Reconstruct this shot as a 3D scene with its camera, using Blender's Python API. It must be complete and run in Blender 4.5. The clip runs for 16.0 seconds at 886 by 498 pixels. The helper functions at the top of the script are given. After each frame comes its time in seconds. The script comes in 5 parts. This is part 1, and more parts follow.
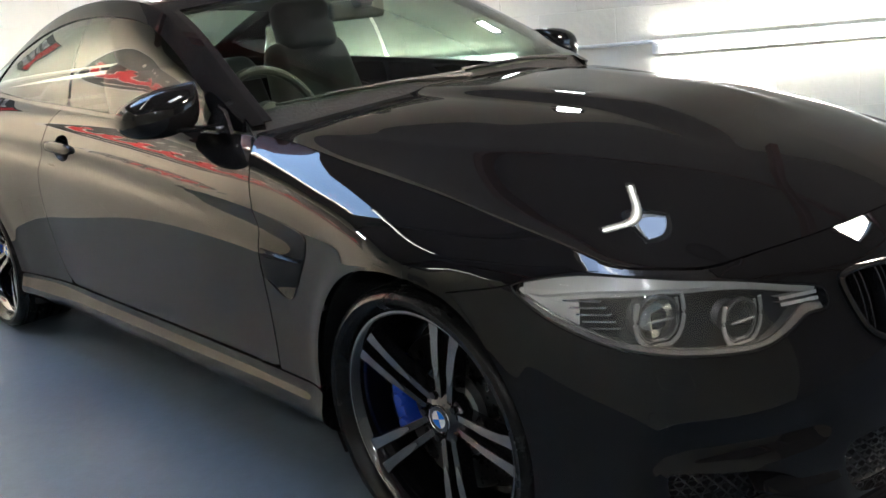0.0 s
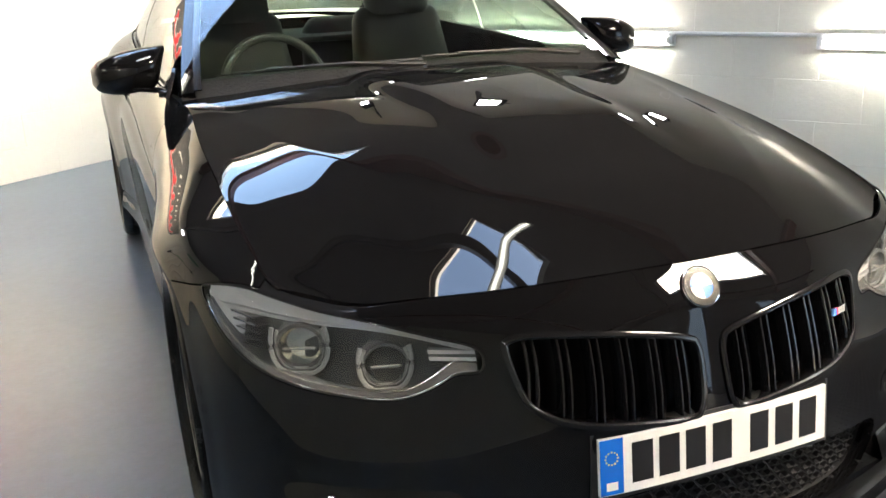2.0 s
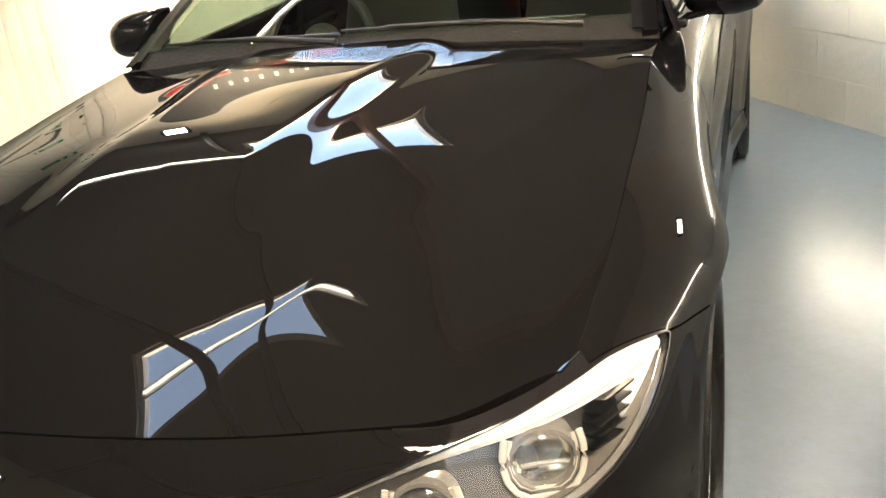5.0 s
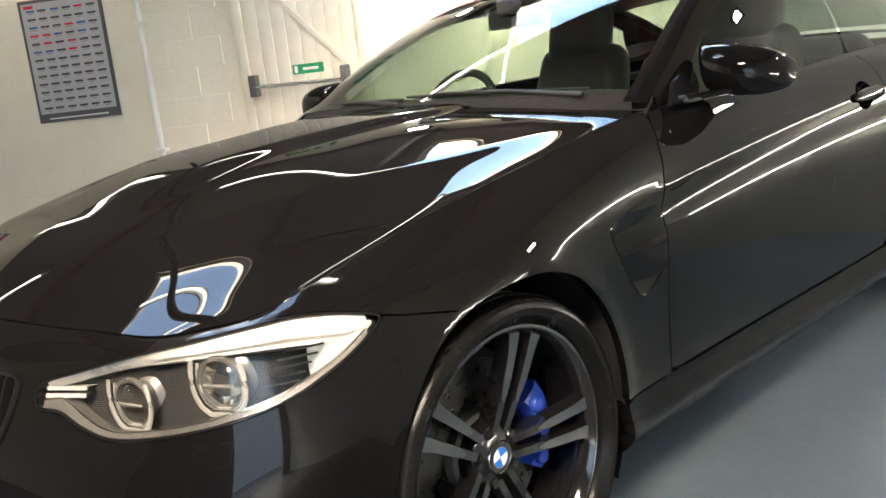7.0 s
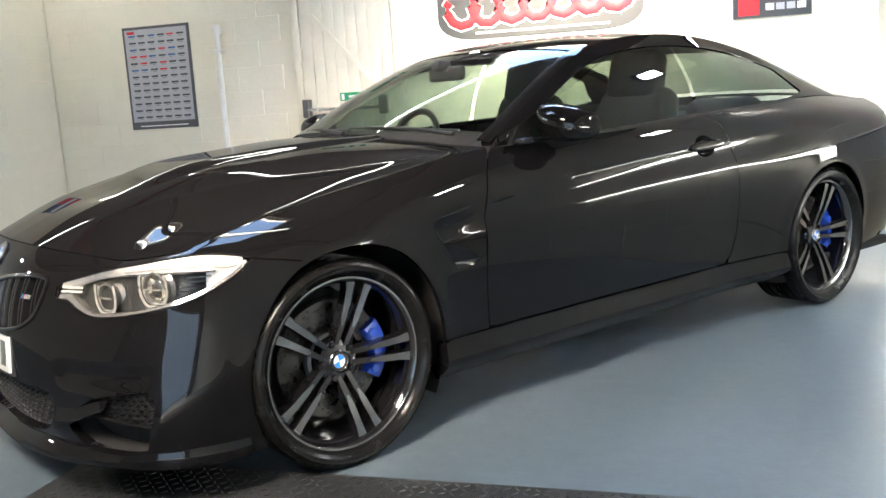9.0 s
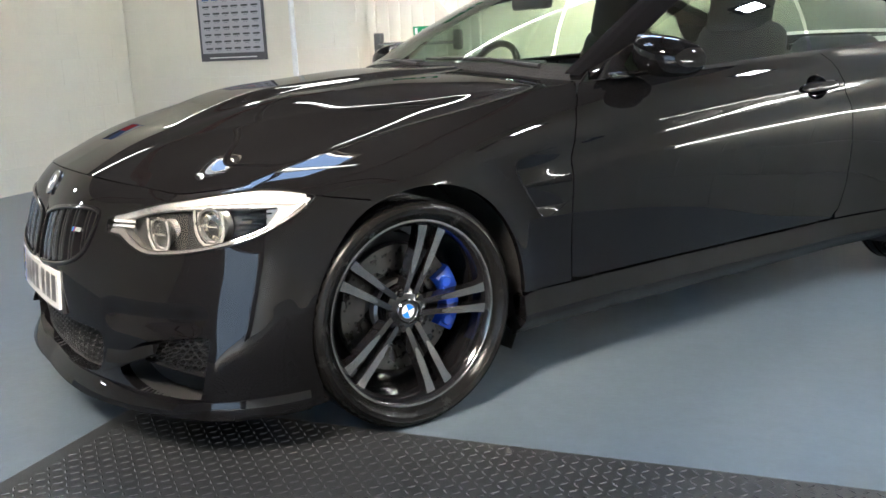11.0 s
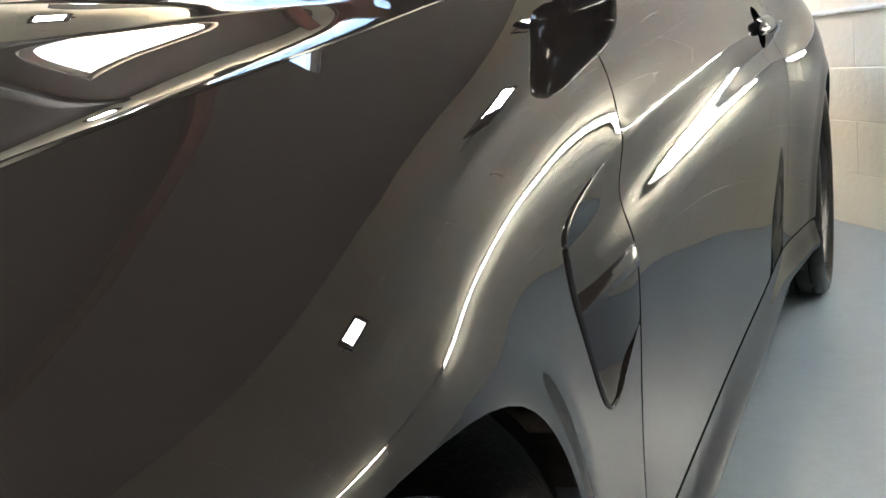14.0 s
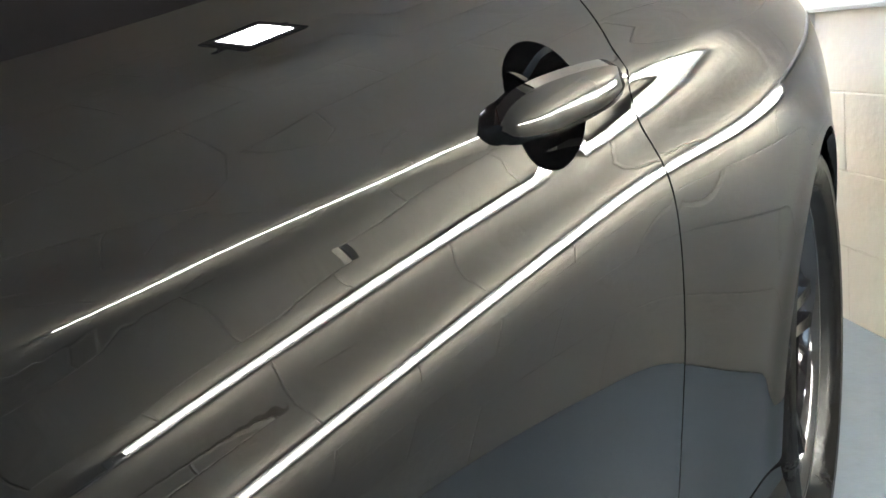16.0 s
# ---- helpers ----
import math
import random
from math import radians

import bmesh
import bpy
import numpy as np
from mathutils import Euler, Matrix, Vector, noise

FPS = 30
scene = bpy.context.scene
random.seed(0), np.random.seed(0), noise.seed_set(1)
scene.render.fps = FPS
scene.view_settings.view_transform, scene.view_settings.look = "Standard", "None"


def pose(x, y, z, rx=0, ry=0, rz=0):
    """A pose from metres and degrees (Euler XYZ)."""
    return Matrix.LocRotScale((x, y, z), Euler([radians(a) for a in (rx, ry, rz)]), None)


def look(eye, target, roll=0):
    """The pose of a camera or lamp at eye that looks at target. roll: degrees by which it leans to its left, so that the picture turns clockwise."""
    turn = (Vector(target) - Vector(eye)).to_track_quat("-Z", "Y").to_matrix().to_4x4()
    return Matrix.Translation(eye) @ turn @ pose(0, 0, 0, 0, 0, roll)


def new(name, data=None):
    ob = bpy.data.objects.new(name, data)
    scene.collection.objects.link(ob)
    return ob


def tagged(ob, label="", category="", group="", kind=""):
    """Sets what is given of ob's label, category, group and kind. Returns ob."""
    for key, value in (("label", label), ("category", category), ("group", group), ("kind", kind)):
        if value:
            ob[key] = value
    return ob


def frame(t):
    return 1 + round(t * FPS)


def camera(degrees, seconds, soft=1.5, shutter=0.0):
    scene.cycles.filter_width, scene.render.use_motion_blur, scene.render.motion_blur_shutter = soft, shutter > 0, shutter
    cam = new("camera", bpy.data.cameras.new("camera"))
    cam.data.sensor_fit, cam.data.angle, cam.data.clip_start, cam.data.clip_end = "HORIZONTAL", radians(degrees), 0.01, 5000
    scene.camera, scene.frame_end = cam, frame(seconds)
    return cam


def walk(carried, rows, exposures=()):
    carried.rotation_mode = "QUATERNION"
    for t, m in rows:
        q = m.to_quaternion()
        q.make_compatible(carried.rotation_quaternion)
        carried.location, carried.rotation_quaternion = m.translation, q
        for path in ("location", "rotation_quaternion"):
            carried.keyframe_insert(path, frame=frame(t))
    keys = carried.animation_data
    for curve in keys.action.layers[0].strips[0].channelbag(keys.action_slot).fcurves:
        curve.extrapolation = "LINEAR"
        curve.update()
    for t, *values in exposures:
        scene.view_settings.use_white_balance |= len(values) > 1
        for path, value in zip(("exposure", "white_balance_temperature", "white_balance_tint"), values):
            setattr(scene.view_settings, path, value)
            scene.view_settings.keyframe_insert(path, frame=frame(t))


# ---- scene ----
cam = camera(51.5, 16.0)
PATH = [
    (0, (-2.098, -1.448, 1.276), (-0.802, -0.024, 0.732), -5.6),
    (0.5, (-1.828, -1.637, 1.282), (-0.628, -0.167, 0.651), -6.3),
    (1, (-1.653, -1.873, 1.34), (-0.64, -0.257, 0.74), -3.4),
    (1.5, (-1.351, -2.027, 1.32), (-0.545, -0.302, 0.708), -3.1),
    (2, (-1.034, -2.087, 1.329), (-0.349, -0.31, 0.718), -2.2),
    (2.5, (-0.684, -2.116, 1.339), (-0.22, -0.287, 0.675), -0.6),
    (3, (-0.402, -1.999, 1.343), (-0.121, -0.166, 0.594), -1.9),
    (3.5, (-0.082, -1.826, 1.38), (-0.05, 0.0, 0.564), -5.2),
    (4, (0.311, -1.807, 1.399), (0.047, 0.018, 0.625), -4.7),
    (4.5, (0.685, -1.631, 1.384), (0.249, 0.167, 0.626), -4.4),
    (5, (0.987, -1.479, 1.351), (0.33, 0.257, 0.606), -7.5),
    (7.5, (2.356, -1.234, 1.098), (0.875, 0.061, 0.74), -5.3),
    (8, (2.714, -1.448, 1.109), (1.212, -0.176, 0.757), -4.7),
    (10.3, (3.528, -1.44, 1.143), (1.896, -0.333, 0.816), -1.3),
    (10.5, (3.39, -1.411, 1.125), (1.754, -0.319, 0.762), -1.4),
    (11, (3.026, -1.323, 1.087), (1.402, -0.241, 0.647), -2.5),
    (11.5, (2.567, -1.126, 1.043), (0.959, -0.028, 0.587), -4.6),
    (12, (2.198, -1.014, 1.049), (0.689, 0.191, 0.529), -5.4),
    (12.5, (1.754, -0.84, 1.015), (0.4, 0.523, 0.459), -6.7),
    (13, (1.445, -0.67, 0.937), (0.298, 0.911, 0.511), -8.7),
    (13.5, (1.174, -0.481, 0.854), (0.277, 1.269, 0.488), -7.4),
    (14, (1.109, -0.262, 0.864), (0.226, 1.488, 0.469), -7.2),
    (14.5, (1.139, 0.055, 0.856), (0.186, 1.781, 0.518), -6.7),
    (15, (1.137, 0.404, 0.841), (0.245, 2.159, 0.486), -6.6),
    (15.5, (1.109, 0.901, 0.883), (0.187, 2.626, 0.466), -8.7),
    (16, (1.106, 1.276, 0.907), (0.139, 2.971, 0.468), -7.1),
]
EXPOSURES = [(0, 1.15, 6000, 10), (0.5, 1.4, 6000, 10), (1.5, 1.2, 6200, 10), (3, 1.2, 6500, 10), (4, 1.25, 7000, 10), (5, 1.4, 7200, 10), (7.5, 1.1, 6300, 10), (8, 1.25, 6200, 10),
             (10.3, 1.5, 5900, 10), (12.5, 1.55, 6000, 10), (13, 1.6, 6500, 10), (14, 1.65, 6500, 10), (16, 1.8, 6300, 10)]
walk(cam, [(t, look(eye, target, roll)) for t, eye, target, roll in PATH], EXPOSURES)


# ---------------------------------------------------------------- light and world
world = bpy.data.worlds.new("world")
scene.world = world
world.use_nodes = True
wn = world.node_tree
sky = wn.nodes.new("ShaderNodeTexSky")
sky.sky_type, sky.sun_disc = "NISHITA", False
sky.sun_elevation, sky.sun_rotation = radians(35), radians(140)
wn.links.new(sky.outputs[0], wn.nodes["Background"].inputs[0])
wn.nodes["Background"].inputs[1].default_value = 2.4
sky.dust_density, sky.air_density, sky.ozone_density = 7.0, 1.6, 0.6


# ---------------------------------------------------------------- materials
def material(name, base, rough=0.5, metal=0.0, coat=0.0, spec=0.5, noise_amount=0.0, noise_scale=6.0, fine=0.0, bump=0.0,
             bump_scale=80.0, emit=None, strength=0.0, coat_rough=0.02, rough_vary=0.0):
    """A principled material with colour varied at two scales and a fine relief."""
    m = bpy.data.materials.new(name)
    m.use_nodes = True
    t = m.node_tree
    p = t.nodes["Principled BSDF"]
    p.inputs["Base Color"].default_value = (*base, 1)
    p.inputs["Roughness"].default_value = rough
    p.inputs["Metallic"].default_value = metal
    p.inputs["Coat Weight"].default_value = coat
    p.inputs["Coat Roughness"].default_value = coat_rough
    p.inputs["Specular IOR Level"].default_value = spec
    if emit:
        p.inputs["Emission Color"].default_value = (*emit, 1)
        p.inputs["Emission Strength"].default_value = strength
    if noise_amount or bump or rough_vary:
        co = t.nodes.new("ShaderNodeTexCoord")
    if noise_amount or rough_vary:
        big = t.nodes.new("ShaderNodeTexNoise")
        big.inputs["Scale"].default_value, big.inputs["Detail"].default_value = noise_scale, 6
        t.links.new(co.outputs["Object"], big.inputs["Vector"])
        small = t.nodes.new("ShaderNodeTexNoise")
        small.inputs["Scale"].default_value, small.inputs["Detail"].default_value = noise_scale * 14, 4
        t.links.new(co.outputs["Object"], small.inputs["Vector"])
        both = t.nodes.new("ShaderNodeMath")
        both.operation = "MULTIPLY_ADD"
        both.inputs[1].default_value = fine
        t.links.new(small.outputs[0], both.inputs[0])
        t.links.new(big.outputs[0], both.inputs[2])
        if noise_amount:
            ramp = t.nodes.new("ShaderNodeMapRange")
            ramp.inputs["From Min"].default_value, ramp.inputs["From Max"].default_value = 0.3, 0.7 + fine
            ramp.inputs["To Min"].default_value, ramp.inputs["To Max"].default_value = 1 - noise_amount, 1 + noise_amount
            t.links.new(both.outputs[0], ramp.inputs[0])
            mul = t.nodes.new("ShaderNodeVectorMath")
            mul.operation = "SCALE"
            mul.inputs[0].default_value = base
            t.links.new(ramp.outputs[0], mul.inputs["Scale"])
            t.links.new(mul.outputs[0], p.inputs["Base Color"])
        if rough_vary:
            rr = t.nodes.new("ShaderNodeMapRange")
            rr.inputs["From Min"].default_value, rr.inputs["From Max"].default_value = 0.3, 0.7 + fine
            rr.inputs["To Min"].default_value, rr.inputs["To Max"].default_value = max(0.02, rough - rough_vary), rough + rough_vary
            t.links.new(both.outputs[0], rr.inputs[0])
            t.links.new(rr.outputs[0], p.inputs["Roughness"])
    if bump:
        bn = t.nodes.new("ShaderNodeTexNoise")
        bn.inputs["Scale"].default_value, bn.inputs["Detail"].default_value = bump_scale, 5
        t.links.new(co.outputs["Object"], bn.inputs["Vector"])
        bp = t.nodes.new("ShaderNodeBump")
        bp.inputs["Strength"].default_value, bp.inputs["Distance"].default_value = bump, 0.01
        t.links.new(bn.outputs[0], bp.inputs["Height"])
        t.links.new(bp.outputs[0], p.inputs["Normal"])
    return m


def glass(name, tint, rough=0.0, thin=True):
    """Clear glass as a mix of a tinted see-through and a mirror by Fresnel."""
    m = bpy.data.materials.new(name)
    m.use_nodes = True
    t = m.node_tree
    t.nodes.remove(t.nodes["Principled BSDF"])
    tr, gl, mix = t.nodes.new("ShaderNodeBsdfTransparent"), t.nodes.new("ShaderNodeBsdfGlossy"), t.nodes.new("ShaderNodeMixShader")
    face = t.nodes.new("ShaderNodeLayerWeight")
    face.inputs[0].default_value = 0.5
    fr, lift = t.nodes.new("ShaderNodeMath"), t.nodes.new("ShaderNodeMath")
    fr.operation, lift.operation = "MULTIPLY_ADD", "POWER"
    lift.inputs[1].default_value = 5.0
    fr.inputs[1].default_value, fr.inputs[2].default_value = 0.94, 0.06
    t.links.new(face.outputs["Facing"], lift.inputs[0])
    t.links.new(lift.outputs[0], fr.inputs[0])
    tr.inputs[0].default_value = (*tint, 1)
    gl.inputs["Roughness"].default_value = rough
    t.links.new(fr.outputs[0], mix.inputs[0])
    t.links.new(tr.outputs[0], mix.inputs[1])
    t.links.new(gl.outputs[0], mix.inputs[2])
    t.links.new(mix.outputs[0], t.nodes["Material Output"].inputs[0])
    return m


PAINT = material("black_paint", (0.004, 0.004, 0.0045), 0.5, coat=0.66, spec=0.0, coat_rough=0.008)
TRIM = material("gloss_black_trim", (0.008, 0.008, 0.009), 0.12, spec=0.5)
STRAKE = material("dark_trim", (0.006, 0.006, 0.0065), 0.2, spec=0.12)
PLASTIC = material("black_plastic", (0.012, 0.012, 0.013), 0.5, noise_amount=0.15, noise_scale=40, bump=0.1, bump_scale=400)
LINER = material("arch_liner", (0.006, 0.006, 0.007), 0.85, noise_amount=0.3, noise_scale=20, bump=0.4, bump_scale=120)
RUBBER = material("tyre_rubber", (0.006, 0.006, 0.006), 0.22, spec=0.18, noise_amount=0.2, noise_scale=18, fine=0.4, bump=0.06, bump_scale=300, rough_vary=0.12)
ALLOY = material("machined_alloy", (0.25, 0.247, 0.243), 0.24, metal=1.0, noise_amount=0.06, noise_scale=30, coat=0.4)
ALLOYBLACK = material("black_alloy", (0.006, 0.006, 0.007), 0.12, coat=0.8)
DISC = material("brake_disc", (0.085, 0.08, 0.076), 0.3, metal=1.0, noise_amount=0.15, noise_scale=25, rough_vary=0.08)
CALIPER = material("blue_caliper", (0.012, 0.045, 0.32), 0.25, coat=0.6)
CHROME = material("chrome", (0.75, 0.75, 0.76), 0.07, metal=1.0)
SATIN = material("satin_silver", (0.66, 0.65, 0.62), 0.25, metal=0.8)
REFLECTOR = material("lamp_reflector", (0.9, 0.88, 0.82), 0.12, metal=1.0)
LAMPBRIGHT = material("lamp_silver", (0.55, 0.55, 0.55), 0.24, metal=0.12, coat=0.3, rough_vary=0.05)
LAMPCHROME = material("lamp_chrome", (0.42, 0.42, 0.42), 0.16, metal=1.0, rough_vary=0.05)
LAMPGREY = material("lamp_inner", (0.028, 0.028, 0.029), 0.25, metal=0.2)
LAMPDARK = material("lamp_bezel", (0.14, 0.14, 0.14), 0.25, metal=0.4)
RINGWHITE = material("light_ring", (0.30, 0.30, 0.29), 0.15, coat=0.8)
ROUNDELBLUE = material("emblem_blue", (0.02, 0.16, 0.62), 0.2, coat=1.0)
WHITE = material("emblem_white", (0.8, 0.81, 0.82), 0.2, coat=1.0)
BLACKGLOSS = material("emblem_black", (0.01, 0.01, 0.011), 0.15, coat=1.0)
PLATEWHITE = material("plate_white", (0.78, 0.78, 0.76), 0.25, coat=0.4)
PLATEBLUE = material("plate_blue", (0.01, 0.13, 0.6), 0.25, coat=0.4)
PLATEBLACK = material("plate_black", (0.01, 0.01, 0.01), 0.3)
STRIPELB = material("stripe_light_blue", (0.1, 0.3, 0.7), 0.3)
STRIPERED = material("stripe_red", (0.6, 0.02, 0.02), 0.3)
GLASS = glass("window_glass", (0.72, 0.83, 0.75))
TINT = glass("tinted_window_glass", (0.29, 0.35, 0.31))
LENSGLASS = glass("lamp_lens", (0.97, 0.97, 0.96))
LEATHER = material("black_leather", (0.022, 0.021, 0.02), 0.45, noise_amount=0.15, noise_scale=30, bump=0.15, bump_scale=250)
CABIN = material("cabin_plastic", (0.03, 0.03, 0.031), 0.6, noise_amount=0.1, noise_scale=40, bump=0.1, bump_scale=300)
HEADLINER = material("headliner", (0.12, 0.115, 0.11), 0.9, noise_amount=0.05)
UNDER = material("underbody", (0.01, 0.01, 0.01), 0.9, noise_amount=0.2)

WALLPAINT = material("cream_wall_paint", (0.79, 0.75, 0.64), 0.42, noise_amount=0.06, noise_scale=1.6, fine=0.5, bump=0.3, bump_scale=28, rough_vary=0.1)
BLOCKPAINT = material("cream_block_paint", (0.79, 0.75, 0.64), 0.42, noise_amount=0.05, noise_scale=3, fine=0.5, bump=0.3, bump_scale=28, rough_vary=0.1)
# the cool, weak light of the front end is put into this wall's colour
SHADEDPAINT = material("shaded_wall_paint", (0.30, 0.325, 0.37), 0.6, noise_amount=0.15, noise_scale=1.6, fine=0.5, bump=0.3, bump_scale=28)
BACKDROP = material("pale_backdrop", (0.42, 0.43, 0.44), 0.8, noise_amount=0.15, noise_scale=1.0, fine=0.4)
TARMAC = material("yard_tarmac", (0.09, 0.09, 0.092), 0.85, noise_amount=0.3, noise_scale=3, fine=0.5, bump=0.4, bump_scale=90)
FLOORPAINT = material("grey_floor_paint", (0.165, 0.205, 0.245), 0.30, bump=0.04, bump_scale=45)


def wear_floor(m):
    """Soft mottling at two scales."""
    t = m.node_tree
    p = t.nodes["Principled BSDF"]
    co = t.nodes.new("ShaderNodeTexCoord")

    def noise(scale, detail, rough=0.55):
        n = t.nodes.new("ShaderNodeTexNoise")
        n.inputs["Scale"].default_value, n.inputs["Detail"].default_value, n.inputs["Roughness"].default_value = scale, detail, rough
        t.links.new(co.outputs["Object"], n.inputs["Vector"])
        return n.outputs[0]

    def span(src, a, b, c, d):
        r = t.nodes.new("ShaderNodeMapRange")
        for k, v in zip(("From Min", "From Max", "To Min", "To Max"), (a, b, c, d)):
            r.inputs[k].default_value = v
        t.links.new(src, r.inputs[0])
        return r.outputs[0]

    def times(a, b):
        r = t.nodes.new("ShaderNodeMath")
        r.operation = "MULTIPLY"
        t.links.new(a, r.inputs[0])
        t.links.new(b, r.inputs[1])
        return r.outputs[0]

    tone = times(span(noise(0.9, 5), 0.3, 0.7, 0.92, 1.09), span(noise(16, 6, 0.7), 0.3, 0.7, 0.90, 1.08))
    tint = t.nodes.new("ShaderNodeVectorMath")
    tint.operation = "SCALE"
    tint.inputs[0].default_value = (0.105, 0.135, 0.165)
    t.links.new(tone, tint.inputs["Scale"])
    t.links.new(tint.outputs[0], p.inputs["Base Color"])


wear_floor(FLOORPAINT)
MATRUBBER = material("black_rubber_mat", (0.028, 0.03, 0.033), 0.38, noise_amount=0.2, noise_scale=5, fine=0.4, bump=0.1, bump_scale=200)
CEILPAINT = material("ceiling_board", (0.138, 0.130, 0.132), 0.8, noise_amount=0.1, noise_scale=1.2, fine=0.3)
STEELRED = material("oxide_red_steel", (0.11, 0.022, 0.018), 0.5, noise_amount=0.2, noise_scale=6)
STEELDARK = material("dark_steel", (0.018, 0.018, 0.02), 0.5, noise_amount=0.2, noise_scale=6)
DOORPAINT = material("cream_door_paint", (0.72, 0.68, 0.58), 0.45, noise_amount=0.06, noise_scale=4)
WHITEPAINT = material("white_enamel", (0.8, 0.8, 0.78), 0.35, noise_amount=0.03, noise_scale=5)
TUBE = material("lit_tube", (0.9, 0.9, 0.85), 0.4, emit=(1.0, 0.96, 0.82), strength=17.0)
LOWTUBE = material("lit_wall_tube", (0.9, 0.9, 0.85), 0.4, emit=(1.0, 0.96, 0.85), strength=44.0)
FLOOD = material("floodlight_face", (0.9, 0.9, 0.9), 0.4, emit=(1.0, 0.98, 0.95), strength=85.0)
POSTERGREY = material("poster_silver", (0.42, 0.42, 0.46), 0.35, noise_amount=0.05, noise_scale=3)
POSTERBORDER = material("poster_dark_border", (0.09, 0.09, 0.1), 0.4, noise_amount=0.05)
INKDARK = material("print_dark", (0.05, 0.055, 0.06), 0.4)
INKRED = material("print_red", (0.62, 0.02, 0.03), 0.4)
INKWHITE = material("print_white", (0.75, 0.75, 0.75), 0.4)
INKBLUE = material("print_blue", (0.05, 0.12, 0.35), 0.4)
GREENSIGN = material("exit_green", (0.0, 0.25, 0.09), 0.4)
SKYLIGHT = glass("skylight_glass", (0.92, 0.96, 1.0))


def vary_pieces(m):
    """Shifts the grain and tone of a material from piece to piece."""
    t = m.node_tree
    info, co = t.nodes.new("ShaderNodeObjectInfo"), t.nodes.new("ShaderNodeTexCoord")
    shift = t.nodes.new("ShaderNodeVectorMath")
    shift.operation = "MULTIPLY_ADD"
    shift.inputs[1].default_value = (31.0, 17.0, 23.0)
    t.links.new(info.outputs["Random"], shift.inputs[0])
    t.links.new(co.outputs["Object"], shift.inputs[2])
    for n in list(t.nodes):
        if n.bl_idname == "ShaderNodeTexNoise":
            t.links.new(shift.outputs[0], n.inputs["Vector"])


vary_pieces(BLOCKPAINT)


# ---------------------------------------------------------------- mesh helpers
def spline(ts, vs):
    """A natural cubic spline through the values at ts, as a function of an array."""
    ts, vs = np.array(ts, float), np.array(vs, float)
    n, h = len(ts), np.diff(ts)
    a, b = np.eye(n), np.zeros_like(vs)
    for i in range(1, n - 1):
        a[i, i - 1 : i + 2] = h[i - 1], 2 * (h[i - 1] + h[i]), h[i]
        b[i] = 6 * ((vs[i + 1] - vs[i]) / h[i] - (vs[i] - vs[i - 1]) / h[i - 1])
    m = np.linalg.solve(a, b)

    def at(t):
        t = np.asarray(t, float)
        i = np.clip(np.searchsorted(ts, t) - 1, 0, n - 2)
        d, e, g = t - ts[i], ts[i + 1] - t, h[i]
        if vs.ndim > 1:
            d, e, g = d[..., None], e[..., None], g[..., None]
        return (m[i] * e**3 + m[i + 1] * d**3) / (6 * g) + (vs[i] / g - m[i] * g / 6) * e + (vs[i + 1] / g - m[i + 1] * g / 6) * d

    return at


def smooth01(v, lo, hi):
    u = np.clip((np.asarray(v, float) - lo) / (hi - lo), 0, 1)
    return u * u * (3 - 2 * u)


def mesh_of(name, verts, faces, mat, sharp=35):
    me = bpy.data.meshes.new(name)
    me.from_pydata([tuple(map(float, v)) for v in verts], [], [tuple(map(int, q)) for q in faces])
    me.materials.append(mat)
    me.polygons.foreach_set("use_smooth", [True] * len(me.polygons))
    if sharp:
        me.set_sharp_from_angle(angle=radians(sharp))
    me.update()
    return me


def put(name, verts, faces, mat, parent=None, label="", sharp=35):
    """One mesh object, as a part under its parent."""
    ob = new(name, mesh_of(name, verts, faces, mat, sharp))
    ob.parent = parent
    return tagged(ob, label)


def part(name, bm, mat, parent=None, label="", sharp=35):
    """Links a bmesh as one mesh object under a thing or a part."""
    me = bpy.data.meshes.new(name)
    bm.to_mesh(me)
    bm.free()
    me.materials.append(mat)
    me.polygons.foreach_set("use_smooth", [True] * len(me.polygons))
    me.set_sharp_from_angle(angle=radians(sharp))
    ob = new(name, me)
    ob.parent = parent
    return tagged(ob, label)


def thing(name, label, category, m=None, group="", kind=""):
    ob = new(name)
    if m is not None:
        ob.matrix_world = m
    return tagged(ob, label, category, group, kind)


def box(lo, hi, bevel=0.0, segments=2):
    bm = bmesh.new()
    lo, hi = Vector(lo), Vector(hi)
    bmesh.ops.create_cube(bm, size=1, matrix=Matrix.Translation((lo + hi) / 2) @ Matrix.Diagonal((*(hi - lo), 1)))
    if bevel:
        bmesh.ops.bevel(bm, geom=list(bm.edges), offset=bevel, segments=segments, affect="EDGES", profile=0.5)
    return bm


